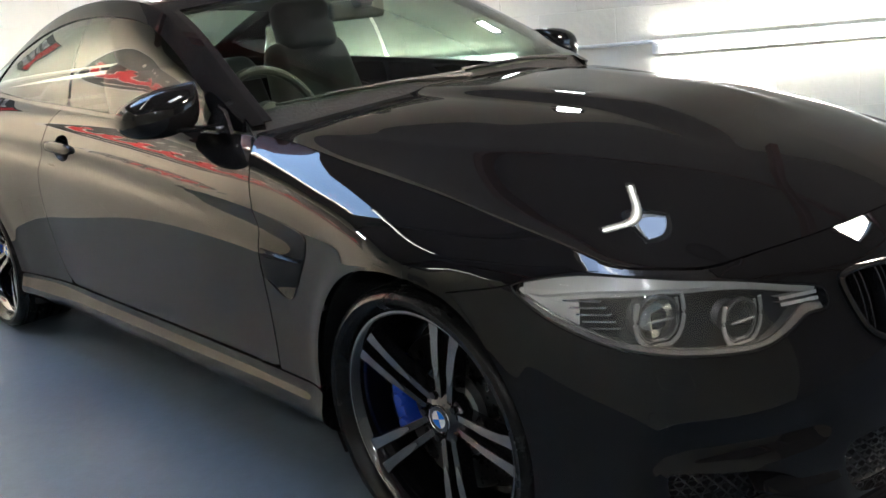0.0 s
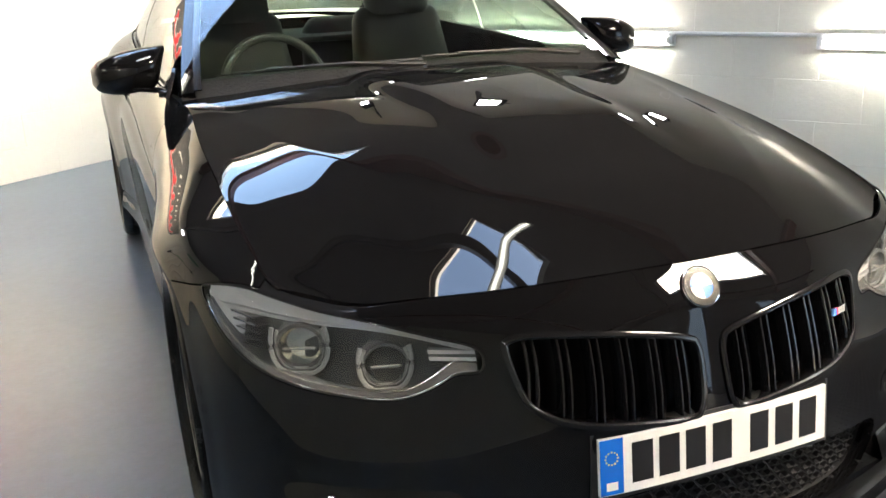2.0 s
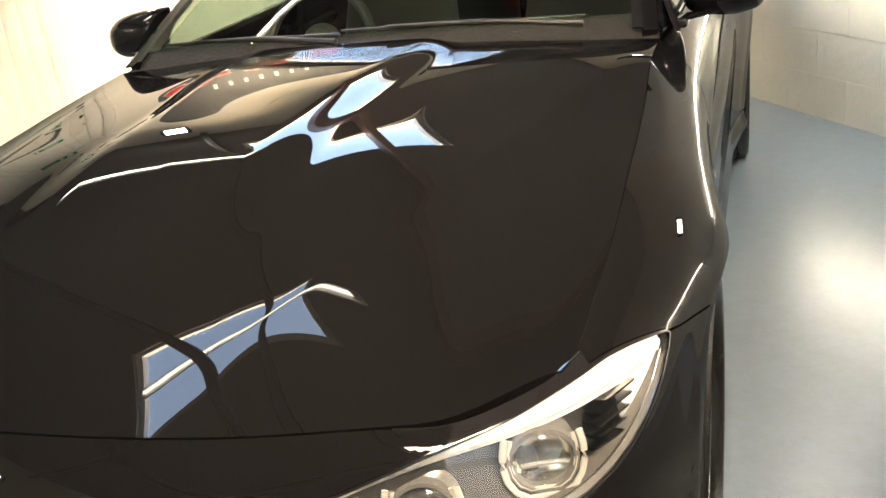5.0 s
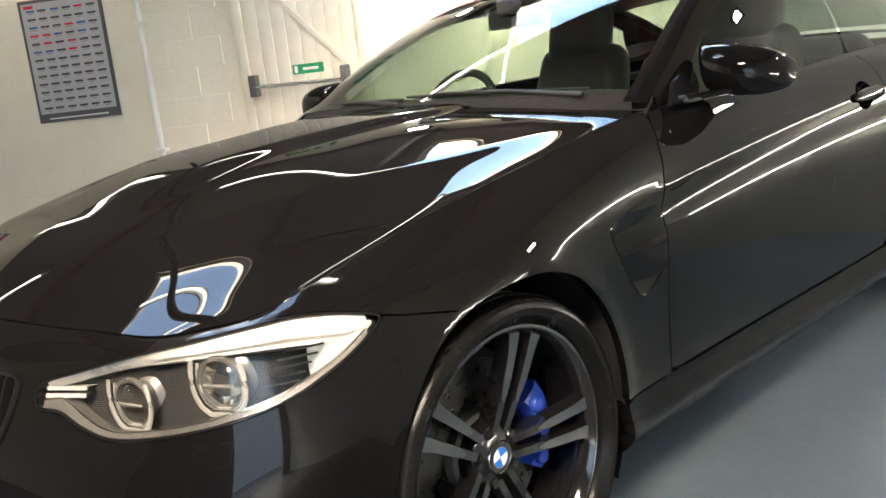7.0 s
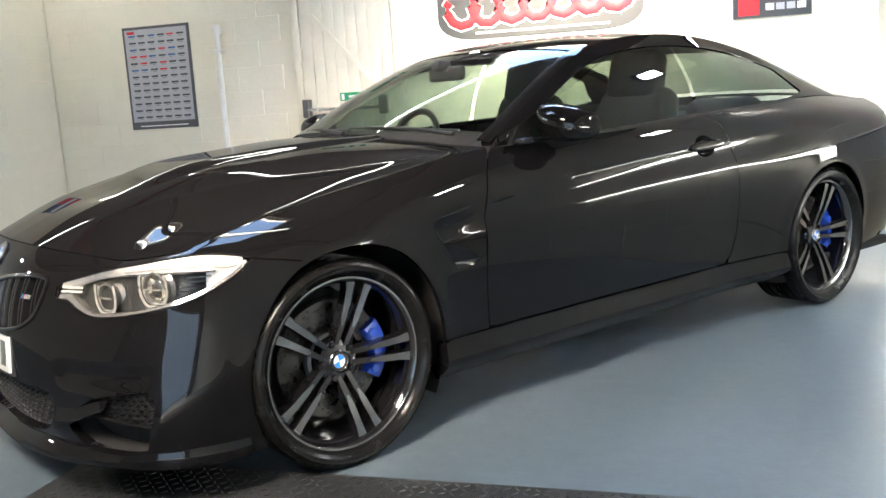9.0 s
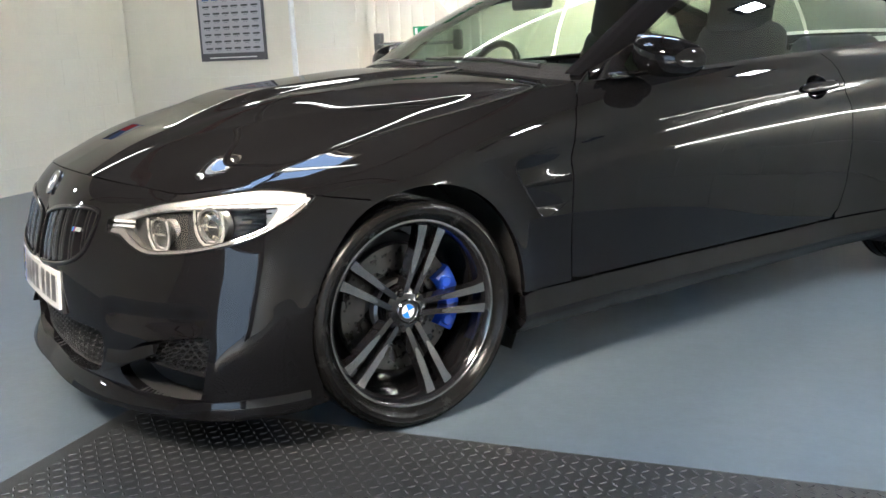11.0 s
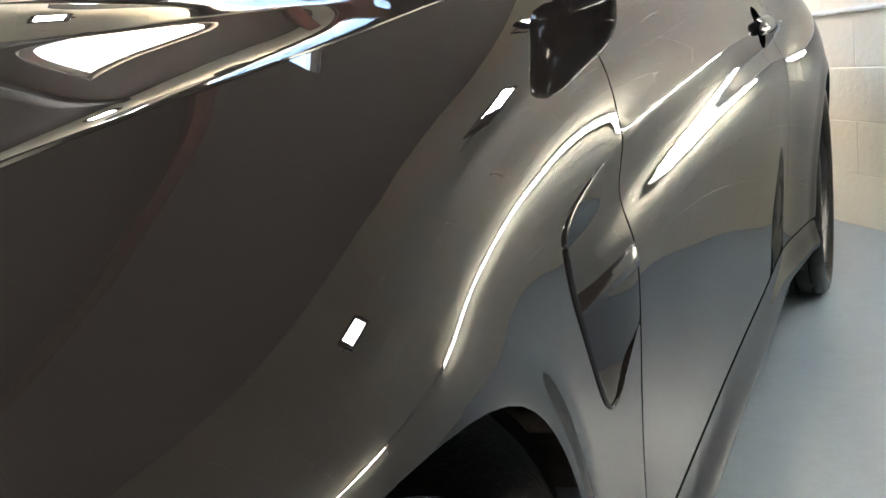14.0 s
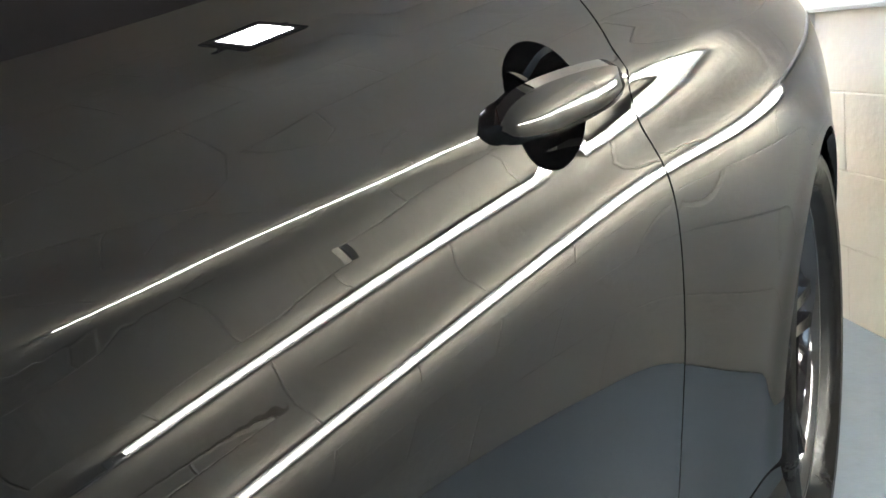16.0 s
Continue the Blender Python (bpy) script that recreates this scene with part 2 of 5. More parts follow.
def tube_bm(points, radius, sides=10, squash=1.0):
    """A round bar along points."""
    bm = bmesh.new()
    pts = [Vector(p) for p in points]
    rings = []
    for i, p in enumerate(pts):
        d = (pts[min(i + 1, len(pts) - 1)] - pts[max(i - 1, 0)]).normalized()
        u = d.cross(Vector((0, 0, 1)))
        u = u.normalized() if u.length > 1e-3 else Vector((1, 0, 0))
        v = u.cross(d)
        r = radius[i] if isinstance(radius, (list, tuple)) else radius
        rings.append([bm.verts.new(p + u * r * math.cos(a) + v * r * squash * math.sin(a)) for a in (2 * math.pi * k / sides for k in range(sides))])
    for a, b in zip(rings, rings[1:]):
        for k in range(sides):
            bm.faces.new((a[k], a[(k + 1) % sides], b[(k + 1) % sides], b[k]))
    bm.faces.new(rings[0][::-1])
    bm.faces.new(rings[-1])
    bmesh.ops.recalc_face_normals(bm, faces=list(bm.faces))
    return bm


def lathe(profile, steps=64, axis="x", arc=None):
    """Turns a profile of (radius, along) round an axis."""
    bm = bmesh.new()
    rings = []
    for k in range(steps):
        a = 2 * math.pi * k / steps
        ring = []
        for r, t in profile:
            c, s = r * math.cos(a), r * math.sin(a)
            ring.append(bm.verts.new((t, c, s) if axis == "x" else ((c, t, s) if axis == "y" else (c, s, t))))
        rings.append(ring)
    for a, b in zip(rings, rings[1:] + rings[:1]):
        for i in range(len(profile) - 1):
            bm.faces.new((a[i], a[i + 1], b[i + 1], b[i]))
    bmesh.ops.remove_doubles(bm, verts=list(bm.verts), dist=1e-6)
    bmesh.ops.recalc_face_normals(bm, faces=list(bm.faces))
    return bm


def prism(poly, depth, to_world, bevel=0.0):
    """A closed outline in the plane, thickened by depth along the third axis; to_world maps (u, v, d) to a place."""
    bm = bmesh.new()
    front = [bm.verts.new(to_world(u, v, 0)) for u, v in poly]
    back = [bm.verts.new(to_world(u, v, depth)) for u, v in poly]
    n = len(poly)
    bm.faces.new(front)
    bm.faces.new(back[::-1])
    for i in range(n):
        bm.faces.new((front[i], back[i], back[(i + 1) % n], front[(i + 1) % n]))
    bmesh.ops.recalc_face_normals(bm, faces=list(bm.faces))
    if bevel:
        bmesh.ops.bevel(bm, geom=[e for e in bm.edges], offset=bevel, segments=1, affect="EDGES")
    return bm


def rounded(poly, n=6, keep=0.35):
    """An outline with its corners rounded."""
    out, k = [], len(poly)
    for i in range(k):
        p, q, r = (np.array(poly[(i + d) % k], float) for d in (-1, 0, 1))
        a, b = q + (p - q) * keep, q + (r - q) * keep
        for u in np.linspace(0, 1, n):
            out.append(tuple((1 - u) ** 2 * a + 2 * u * (1 - u) * q + u * u * b))
    return out


def closed_curve(pts, n=120):
    """A smooth closed outline through points."""
    p = np.array(pts, float)
    out = []
    k = len(p)
    for i in range(k):
        a, b, c, d = p[i - 1], p[i], p[(i + 1) % k], p[(i + 2) % k]
        for u in np.linspace(0, 1, max(2, n // k), endpoint=False):
            out.append(tuple(0.5 * (2 * b + (c - a) * u + (2 * a - 5 * b + 4 * c - d) * u * u + (3 * b - a - 3 * c + d) * u**3)))
    return out


# ---------------------------------------------------------------- the car's outer skin
# Feature lines of the left side, top to bottom. The nose part runs from the middle of the front round the corner
# (along, x, y, z); the flank part runs back from the front axle (y, x, z). Along = 1.355 + y on the flank.
SIDE0 = 1.355
NOSE = {}
NOSE["seam"] = [(0, 0, -.712, .756), (.31, .31, -.680, .749), (.45, .447, -.637, .739), (.55, .545, -.600, .731), (.62, .613, -.569, .7225), (.70, .682, -.517, .7285), (.79, .737, -.452, .738),
             (.92, .757, -.362, .762), (1.06, .764, -.25, .790), (1.22, .768, -.125, .818)]
NOSE["brow"] = [(0, 0, -.757, .690), (.31, .31, -.735, .688), (.45, .447, -.682, .685), (.62, .61, -.603, .695), (.79, .752, -.492, .708),
             (.92, .806, -.388, .722), (1.06, .838, -.27, .742), (1.22, .858, -.13, .770)]
NOSE["lamp"] = [(0, 0, -.785, .605), (.31, .31, -.770, .605), (.45, .445, -.712, .607), (.62, .602, -.630, .612), (.79, .752, -.527, .630),
             (.92, .825, -.41, .652), (1.06, .870, -.275, .682), (1.22, .899, -.135, .712)]
NOSE["beam"] = [(0, 0, -.815, .500), (.31, .32, -.797, .500), (.45, .468, -.742, .502), (.62, .635, -.652, .506), (.79, .780, -.54, .515),
             (.92, .855, -.415, .54), (1.06, .893, -.275, .57), (1.22, .914, -.135, .60)]
NOSE["plate"] = [(0, 0, -.820, .385), (.31, .322, -.803, .385), (.45, .478, -.757, .386), (.62, .655, -.675, .390), (.79, .798, -.552, .40),
              (.92, .868, -.42, .42), (1.06, .900, -.278, .44), (1.22, .919, -.135, .47)]
NOSE["intake"] = [(0, 0, -.812, .270), (.31, .322, -.797, .270), (.45, .480, -.755, .272), (.62, .657, -.685, .280), (.79, .804, -.570, .288),
               (.92, .873, -.431, .295), (1.06, .898, -.28, .30), (1.22, .907, -.135, .32)]
NOSE["chin"] = [(0, 0, -.795, .160), (.31, .32, -.780, .157), (.45, .470, -.742, .150), (.62, .642, -.682, .145), (.79, .795, -.577, .140),
             (.92, .866, -.435, .140), (1.06, .884, -.28, .145), (1.22, .884, -.135, .16)]
FLANK = {}
FLANK["seam"] = [(0, .768, .843), (.3, .765, .888), (.6, .757, .930), (.9, .775, .948), (1.3, .787, .955), (1.9, .787, .978), (2.4, .772, .998),
             (2.8, .742, 1.018), (3.2, .69, 1.015), (3.6, .64, .985)]
FLANK["brow"] = [(0, .862, .795), (.3, .850, .835), (.6, .835, .875), (.9, .830, .893), (1.3, .830, .905), (1.9, .832, .925), (2.4, .838, .945),
             (2.8, .840, .955), (3.2, .81, .945), (3.6, .76, .92)]
FLANK["lamp"] = [(0, .916, .735), (.3, .892, .765), (.6, .872, .800), (.9, .866, .815), (1.3, .864, .825), (1.9, .864, .845), (2.1, .866, .852), (2.4, .881, .865),
             (2.8, .896, .865), (3.2, .875, .85), (3.6, .82, .82)]
FLANK["beam"] = [(0, .926, .65), (.3, .896, .655), (.6, .878, .675), (.9, .881, .685), (1.3, .882, .69), (1.9, .884, .70), (2.1, .888, .705), (2.4, .915, .715),
             (2.8, .932, .72), (3.2, .905, .69), (3.6, .84, .66)]
FLANK["plate"] = [(0, .920, .50), (.3, .888, .47), (.6, .866, .45), (.9, .866, .44), (1.3, .866, .44), (1.9, .867, .445), (2.1, .869, .45), (2.4, .904, .46),
              (2.8, .928, .48), (3.2, .90, .48), (3.6, .84, .48)]
FLANK["intake"] = [(0, .905, .33), (.3, .882, .315), (.6, .862, .312), (.9, .858, .31), (1.3, .857, .31), (1.9, .857, .31), (2.1, .859, .31), (2.4, .895, .315),
               (2.8, .915, .325), (3.2, .88, .33), (3.6, .82, .33)]
FLANK["chin"] = [(0, .882, .165), (.3, .866, .172), (.6, .846, .182), (.9, .843, .185), (1.3, .842, .185), (1.9, .843, .187), (2.1, .845, .188), (2.4, .872, .19),
             (2.8, .88, .20), (3.2, .85, .22), (3.6, .79, .24)]


def feature_line(name):
    rows = list(NOSE[name]) + [(SIDE0 + y, x, y, z) for y, x, z in FLANK[name]]
    _, x0, _, z0 = rows[-1]
    rows += [(5.10, .94 * x0, 3.72, z0), (5.27, .80 * x0, 3.805, z0), (5.60, .45 * x0, 3.855, z0), (6.0, 0, 3.87, z0)]
    rows = np.array(rows)
    return spline(rows[:, 0], rows[:, 1:])


LINES = [feature_line(n) for n in ("seam", "brow", "lamp", "beam", "plate", "intake", "chin")]
NS, NZ = 1201, 241
S_TAB = np.linspace(0, 6.0, NS)


def skin_table():
    """The skin's x and y on a grid of along and height share."""
    pts = np.stack([line(S_TAB) for line in LINES], 1)
    top, bottom = pts[:, 0, 2], pts[:, -1, 2]
    tab = np.zeros((NS, NZ, 2))
    w = np.linspace(0, 6, 400)
    for i in range(NS):
        c = spline(range(7), pts[i])(w)
        share = (top[i] - c[:, 2]) / (top[i] - bottom[i])
        for k in (0, 1):
            tab[i, :, k] = np.interp(np.linspace(0, 1, NZ), share, c[:, k])
    return top, bottom, tab


Z_TOP, Z_BOTTOM, SKIN_TAB = skin_table()


def z_top(s):
    return np.interp(s, S_TAB, Z_TOP)


def z_bottom(s):
    return np.interp(s, S_TAB, Z_BOTTOM)


CREASE = spline([-.2, .37, .645, .79, .95, 1.19, 1.47, 1.75, 2.03, 2.6, 3.2], [.66, .735, .772, .787, .801, .819, .838, .852, .863, .893, .90])


def skin(s, z):
    """Places on the left skin from along and height."""
    s, z = np.asarray(s, float), np.asarray(z, float)
    a = np.clip(s / 6.0 * (NS - 1), 0, NS - 1.001)
    v = (z_top(s) - z) / (z_top(s) - z_bottom(s))
    b = np.clip(v * (NZ - 1), 0, NZ - 1.001)
    i, j = a.astype(int), b.astype(int)
    fa, fb = (a - i)[..., None], (b - j)[..., None]
    xy = (SKIN_TAB[i, j] * (1 - fa) + SKIN_TAB[i + 1, j] * fa) * (1 - fb) + (SKIN_TAB[i, j + 1] * (1 - fa) + SKIN_TAB[i + 1, j + 1] * fa) * fb
    x, y = xy[..., 0], xy[..., 1]
    yy = s - SIDE0
    # flared lip round each wheel opening
    for yc, zc, r in ((.028, .330, .376), (2.812, .338, .366)):
        d = np.hypot(yy - yc, z - zc) - r
        x = x + .007 * np.exp(-(d / .035) ** 2) * (z > .2)
    # the crease along the flank, with the soft hollow below it
    line = CREASE(np.clip(yy, -.2, 3.2))
    x = x + (.0045 * np.exp(-((z - line) / .011) ** 2) * smooth01(yy, .54, .72) - .0075 * np.exp(-((z - line + .050) / .030) ** 2) - (.0040 + .0022 * (1 - smooth01(yy, .60, 1.15))) * np.tanh((z - line + .088) / .034)) * smooth01(yy, .34, .66) * (1 - smooth01(yy, 2.25, 2.75))
    # the bumper's corner: an upright edge low down, and a shallow dish above the side intake
    low = 1 - smooth01(z, .44, .54)
    edge = .800 - .02 * smooth01(z, .37, .16)
    fold = .011 * np.exp(-np.sqrt((s - edge) ** 2 + .004**2) / .02) * (1 - smooth01(z, .22, .40))
    dish = -.016 * np.exp(-((z - .402) / .028) ** 2) * smooth01(s, .44, .50) * (1 - smooth01(s, .72, .785))
    swell = fold * low * smooth01(z, .12, .2) + dish
    turn = np.clip(s / 1.3, 0, 1) * (math.pi / 2)
    x, y = x + swell * np.sin(turn), y - swell * np.cos(turn)
    return np.stack([x, y, z], -1)


def skin_normal(s, z):
    e = 2e-3
    a = skin(s + e, z) - skin(s - e, z)
    b = skin(s, z + e) - skin(s, z - e)
    n = np.cross(a, b)
    n /= np.linalg.norm(n, axis=-1, keepdims=True)
    return n


def distances(p, poly):
    """Signed distance (inside above nought) and nearest border place for points in the plane."""
    poly = np.array(poly, float)
    a, b = poly, np.roll(poly, -1, 0)
    best, near, inside = np.full(len(p), 1e9), np.zeros_like(p), np.zeros(len(p), bool)
    for u, v in zip(a, b):
        d = v - u
        k = np.clip(((p - u) @ d) / max(d @ d, 1e-12), 0, 1)
        q = u + k[:, None] * d
        r = np.hypot(*(p - q).T)
        m = r < best
        best[m], near[m] = r[m], q[m]
        cross = (u[1] > p[:, 1]) != (v[1] > p[:, 1])
        if d[1]:
            inside ^= cross & (p[:, 0] < d[0] * (p[:, 1] - u[1]) / d[1] + u[0])
    return np.where(inside, best, -best), near


def trimmed(us, vs, keep, cuts, place, bulge=None):
    """A grid over us and vs, kept inside the outline keep and outside the outlines cuts, laid out by place(u, v)."""
    U, V = np.meshgrid(us, vs, indexing="ij")
    p = np.stack([U.ravel(), V.ravel()], -1)
    step = max(np.diff(us).max(), np.diff(vs).max())
    d, near = np.full(len(p), 1e9), p.copy()
    for poly, sign in [(keep, 1)] * bool(keep) + [(c, -1) for c in cuts]:
        e, q = distances(p, poly)
        e = e * sign
        m = e < d
        d[m], near[m] = e[m], q[m]
    snap = np.abs(d) < .56 * step
    p[snap] = near[snap]
    good = (d > 0) | snap
    firm = (d > 0) & ~snap
    nu, nv = len(us), len(vs)
    idx = np.arange(nu * nv).reshape(nu, nv)
    faces = []
    for i in range(nu - 1):
        for j in range(nv - 1):
            q = [idx[i, j], idx[i + 1, j], idx[i + 1, j + 1], idx[i, j + 1]]
            g = [k for k in q if good[k]]
            if len(g) < 3 or not (any(firm[k] for k in g)):
                continue
            faces.append(g)
    used = sorted({k for q in faces for k in q})
    at = {k: n for n, k in enumerate(used)}
    q = p[used]
    return place(q[:, 0], q[:, 1]), [[at[k] for k in g] for g in faces], q


def panel(name, verts, faces, mat, parent, both=False, mirror=False, flange=.014, label="", sharp=40, weld=0.0):
    """A body panel with its edge turned in. both: with its mirror image in one mesh; mirror: the mirror image alone."""
    bm = bmesh.new()
    for side in ([1, -1] if both else [-1 if mirror else 1]):
        vs = [bm.verts.new((float(v[0]) * side, float(v[1]), float(v[2]))) for v in verts]
        for q in faces:
            r = [vs[k] for k in q]
            try:
                bm.faces.new(r if side > 0 else r[::-1])
            except ValueError:
                pass
    bmesh.ops.remove_doubles(bm, verts=list(bm.verts), dist=max(weld, 4e-4))
    bmesh.ops.dissolve_degenerate(bm, edges=list(bm.edges), dist=1e-4)
    loose = [v for v in bm.verts if not v.link_faces]
    bmesh.ops.delete(bm, geom=loose, context="VERTS")
    bm.normal_update()
    if flange:
        rim = [e for e in bm.edges if len(e.link_faces) == 1]
        normals = {v: v.normal.copy() for e in rim for v in e.verts}
        out = bmesh.ops.extrude_edge_only(bm, edges=rim)
        made = [g for g in out["geom"] if isinstance(g, bmesh.types.BMVert)]
        old = {}
        for e in bm.edges:
            a, b = e.verts
            for x, y in ((a, b), (b, a)):
                if x in normals and y not in normals:
                    old.setdefault(y, x)
        for v in made:
            if v in old:
                v.co -= normals[old[v]] * flange
    return part(name, bm, mat, parent, label, sharp)


def circle(cx, cy, r, n=72, a0=0, a1=360):
    return [(cx + r * math.cos(radians(a)), cy + r * math.sin(radians(a))) for a in np.linspace(a0, a1, n, endpoint=a1 - a0 < 360)]


def steps(lo, hi, h):
    return np.linspace(lo, hi, max(2, int(round((hi - lo) / h)) + 1))


def side_pair(name, verts, faces, mat, parent, **kw):
    return panel(name, verts, faces, mat, parent, **kw), panel(name, verts, faces, mat, parent, mirror=True, **kw)


car = thing("car", "gloss black two-door coupe parked on a grey painted floor", "car")

ARCH_F, ARCH_R = circle(SIDE0 + .028, .330, .376), circle(SIDE0 + 2.812, .338, .366)
LAMP = closed_curve([(.443, .656), (.52, .679), (.60, .700), (.65, .711), (.70, .7195), (.76, .729), (.83, .7345), (.91, .736), (1.0, .727), (1.062, .709),
                     (1.02, .672), (.95, .634), (.87, .603), (.78, .582), (.68, .567), (.59, .563), (.53, .583), (.49, .606), (.443, .614)], 140)
KIDNEY = closed_curve([(.052, .615), (.08, .640), (.20, .668), (.32, .679), (.375, .672), (.385, .645), (.372, .59), (.345, .545), (.28, .512), (.17, .492),
                       (.085, .482), (.058, .498), (.050, .55)], 120)
KIDNEY = [(.022 + (s - .050) * 1.14, z) for s, z in KIDNEY]
MOUTH = closed_curve([(-.05, .352), (.20, .352), (.34, .352), (.42, .345), (.435, .31), (.41, .245), (.36, .21), (.20, .197), (-.05, .195)], 96)
SIDE_INTAKE = closed_curve([(.49, .262), (.53, .305), (.60, .344), (.69, .358), (.755, .364), (.776, .352), (.769, .27), (.757, .205), (.742, .184), (.66, .178), (.56, .190), (.50, .222)], 100)

# front bumper: nose cover from the bonnet seam down, round to the wheel openings
seam_top = [(s, float(z_top(s)) - .0015) for s in np.linspace(-.02, .80, 60)]
BUMPER = seam_top + [(.80, .715), (.9, .70), (1.055, .7085), (1.10, .700), (1.215, .6825), (1.30, .68), (1.30, .2), (1.0, .135), (-.02, .10)]
v, q, _ = trimmed(steps(0, 1.30, .009), steps(.12, .765, .009), BUMPER, [LAMP, KIDNEY, MOUTH, SIDE_INTAKE, ARCH_F],
                  lambda s, z: skin(s, np.clip(z, z_bottom(s), z_top(s))))
panel("front_bumper", v, q, PAINT, car, both=True, weld=.003, flange=.03)

# front wings, each with a vent whose leading edge stands proud of a hollow that runs out to the door
VENT_CUT = [(SIDE0 + y, z) for y, z in rounded([(.70, .776), (.60, .764), (.50, .752), (.41, .740), (.370, .728), (.380, .695), (.425, .622), (.470, .556), (.495, .541), (.535, .547), (.62, .60), (.70, .65)], 9, .44)]
VENT = [(min(y, SIDE0 + float(np.interp(z, [.5, .70, .78], [.6035, .6085, .6245]))), z) for y, z in VENT_CUT]


def vent_place(s, z):
    z = np.clip(z, z_bottom(s), z_top(s))
    p = skin(s, z)
    yy = s - SIDE0
    edge = np.interp(z, [.541, .556, .622, .695, .728, .740, .752, .764], [.495, .470, .425, .380, .370, .41, .50, .60])
    k = np.clip((yy - edge) / (.606 - edge), 0, 1)
    p[:, 0] -= .026 * (1 - k) ** 1.5 * (1 - smooth01(z, .700, .762)) * smooth01(z, .538, .575)
    return p


wing_top = [(s, float(z_top(s)) - .001) for s in np.linspace(.793, SIDE0 + .80, 60)]
WING = wing_top + [(SIDE0 + .735, .94), (SIDE0 + .70, .91), (SIDE0 + .655, .86), (SIDE0 + .625, .78), (SIDE0 + .609, .70), (SIDE0 + .604, .5), (SIDE0 + .606, .318), (SIDE0 + .35, .318),
                   (SIDE0, .3), (1.218, .6855), (1.10, .703), (1.060, .7115), (.9, .72), (.80, .72)]
WING_GRID = np.unique(np.concatenate([steps(.785, SIDE0 + .30, .0095), steps(SIDE0 + .30, SIDE0 + .66, .006), steps(SIDE0 + .66, SIDE0 + .80, .0095)]))
v, q, _ = trimmed(WING_GRID, np.unique(np.concatenate([steps(.30, .52, .0085), steps(.52, .80, .0055), steps(.80, .965, .0085)])), WING, [ARCH_F, LAMP, VENT_CUT], lambda s, z: skin(s, np.clip(z, z_bottom(s), z_top(s))))
side_pair("front_wing", v, q, PAINT, car, flange=.018)
v, q, _ = trimmed(steps(SIDE0 + .35, SIDE0 + .64, .006), steps(.53, .82, .0055), VENT, [], vent_place)
side_pair("wing_vent", v, q, PAINT, car, flange=.008)

# doors
HANDLE_CUP = closed_curve([(SIDE0 + 1.822, .853), (SIDE0 + 1.842, .886), (SIDE0 + 1.888, .900), (SIDE0 + 1.938, .889), (SIDE0 + 1.962, .855), (SIDE0 + 1.938, .821),
                           (SIDE0 + 1.888, .808), (SIDE0 + 1.842, .820)], 48)
door_top = [(s, float(z_top(s)) - .004) for s in np.linspace(SIDE0 + .745, SIDE0 + 2.005, 40)]
DOOR = door_top + [(SIDE0 + 2.030, .95), (SIDE0 + 2.052, .90), (SIDE0 + 2.078, .80), (SIDE0 + 2.095, .60), (SIDE0 + 2.09, .45), (SIDE0 + 2.06, .36), (SIDE0 + 2.01, .322),
                   (SIDE0 + .65, .322), (SIDE0 + .611, .33), (SIDE0 + .609, .5), (SIDE0 + .614, .70), (SIDE0 + .630, .78), (SIDE0 + .660, .86), (SIDE0 + .705, .91)]
v, q, _ = trimmed(steps(SIDE0 + .60, SIDE0 + 2.12, .0105), steps(.31, 1.0, .0085), DOOR, [HANDLE_CUP], lambda s, z: skin(s, np.clip(z, z_bottom(s), z_top(s))))
doors = side_pair("door", v, q, PAINT, car)

# rear quarters with the boot sides
quarter_top = [(s, float(z_top(s)) - .004) for s in np.linspace(SIDE0 + 2.01, 5.995, 90)]
QUARTER = quarter_top + [(5.995, .3), (SIDE0 + 3.2, .22), (SIDE0 + 2.49, .318), (SIDE0 + 2.016, .318), (SIDE0 + 2.064, .356), (SIDE0 + 2.094, .45), (SIDE0 + 2.099, .60), (SIDE0 + 2.082, .80),
                         (SIDE0 + 2.056, .90), (SIDE0 + 2.034, .95)]
v, q, _ = trimmed(steps(SIDE0 + 1.94, 6.0, .015), steps(.20, 1.03, .012), QUARTER, [ARCH_R], lambda s, z: skin(s, np.clip(z, z_bottom(s), z_top(s))))
side_pair("rear_quarter", v, q, PAINT, car)

# sills
SILL = [(SIDE0 + .34, .313), (SIDE0 + 2.47, .313), (SIDE0 + 2.47, .15), (SIDE0 + .34, .15)]


def sill_place(s, z):
    p = skin(s, np.clip(z, z_bottom(s), z_top(s)))
    u = np.clip((.313 - z) / .13, 0, 1)
    p[:, 0] += .024 * smooth01(u, 0, .62) - .105 * np.clip(u - .62, 0, 1) ** 1.2
    return p


v, q, _ = trimmed(steps(SIDE0 + .33, SIDE0 + 2.48, .02), steps(.185, .315, .009), SILL, [ARCH_F, ARCH_R], sill_place)
side_pair("side_skirt", v, q, PAINT, car, flange=.05)

# ---- bonnet: lines from the nose seam back to the scuttle
EDGE_S = np.linspace(.79, SIDE0 + .735, 30)
EDGE_P = skin(EDGE_S, z_top(EDGE_S))
BON_EDGE = spline((EDGE_P[:, 1] - EDGE_P[0, 1]) / np.ptp(EDGE_P[:, 1]), EDGE_P)
RIDGE = spline([-.7, -.57, -.22, .2, .5, .8], [.27, .32, .47, .60, .67, .74])
BON_RISE = spline([0, .12, .3, .45, .6, .75, 1.0], [0, .305, .612, .792, .872, .937, 1.0])


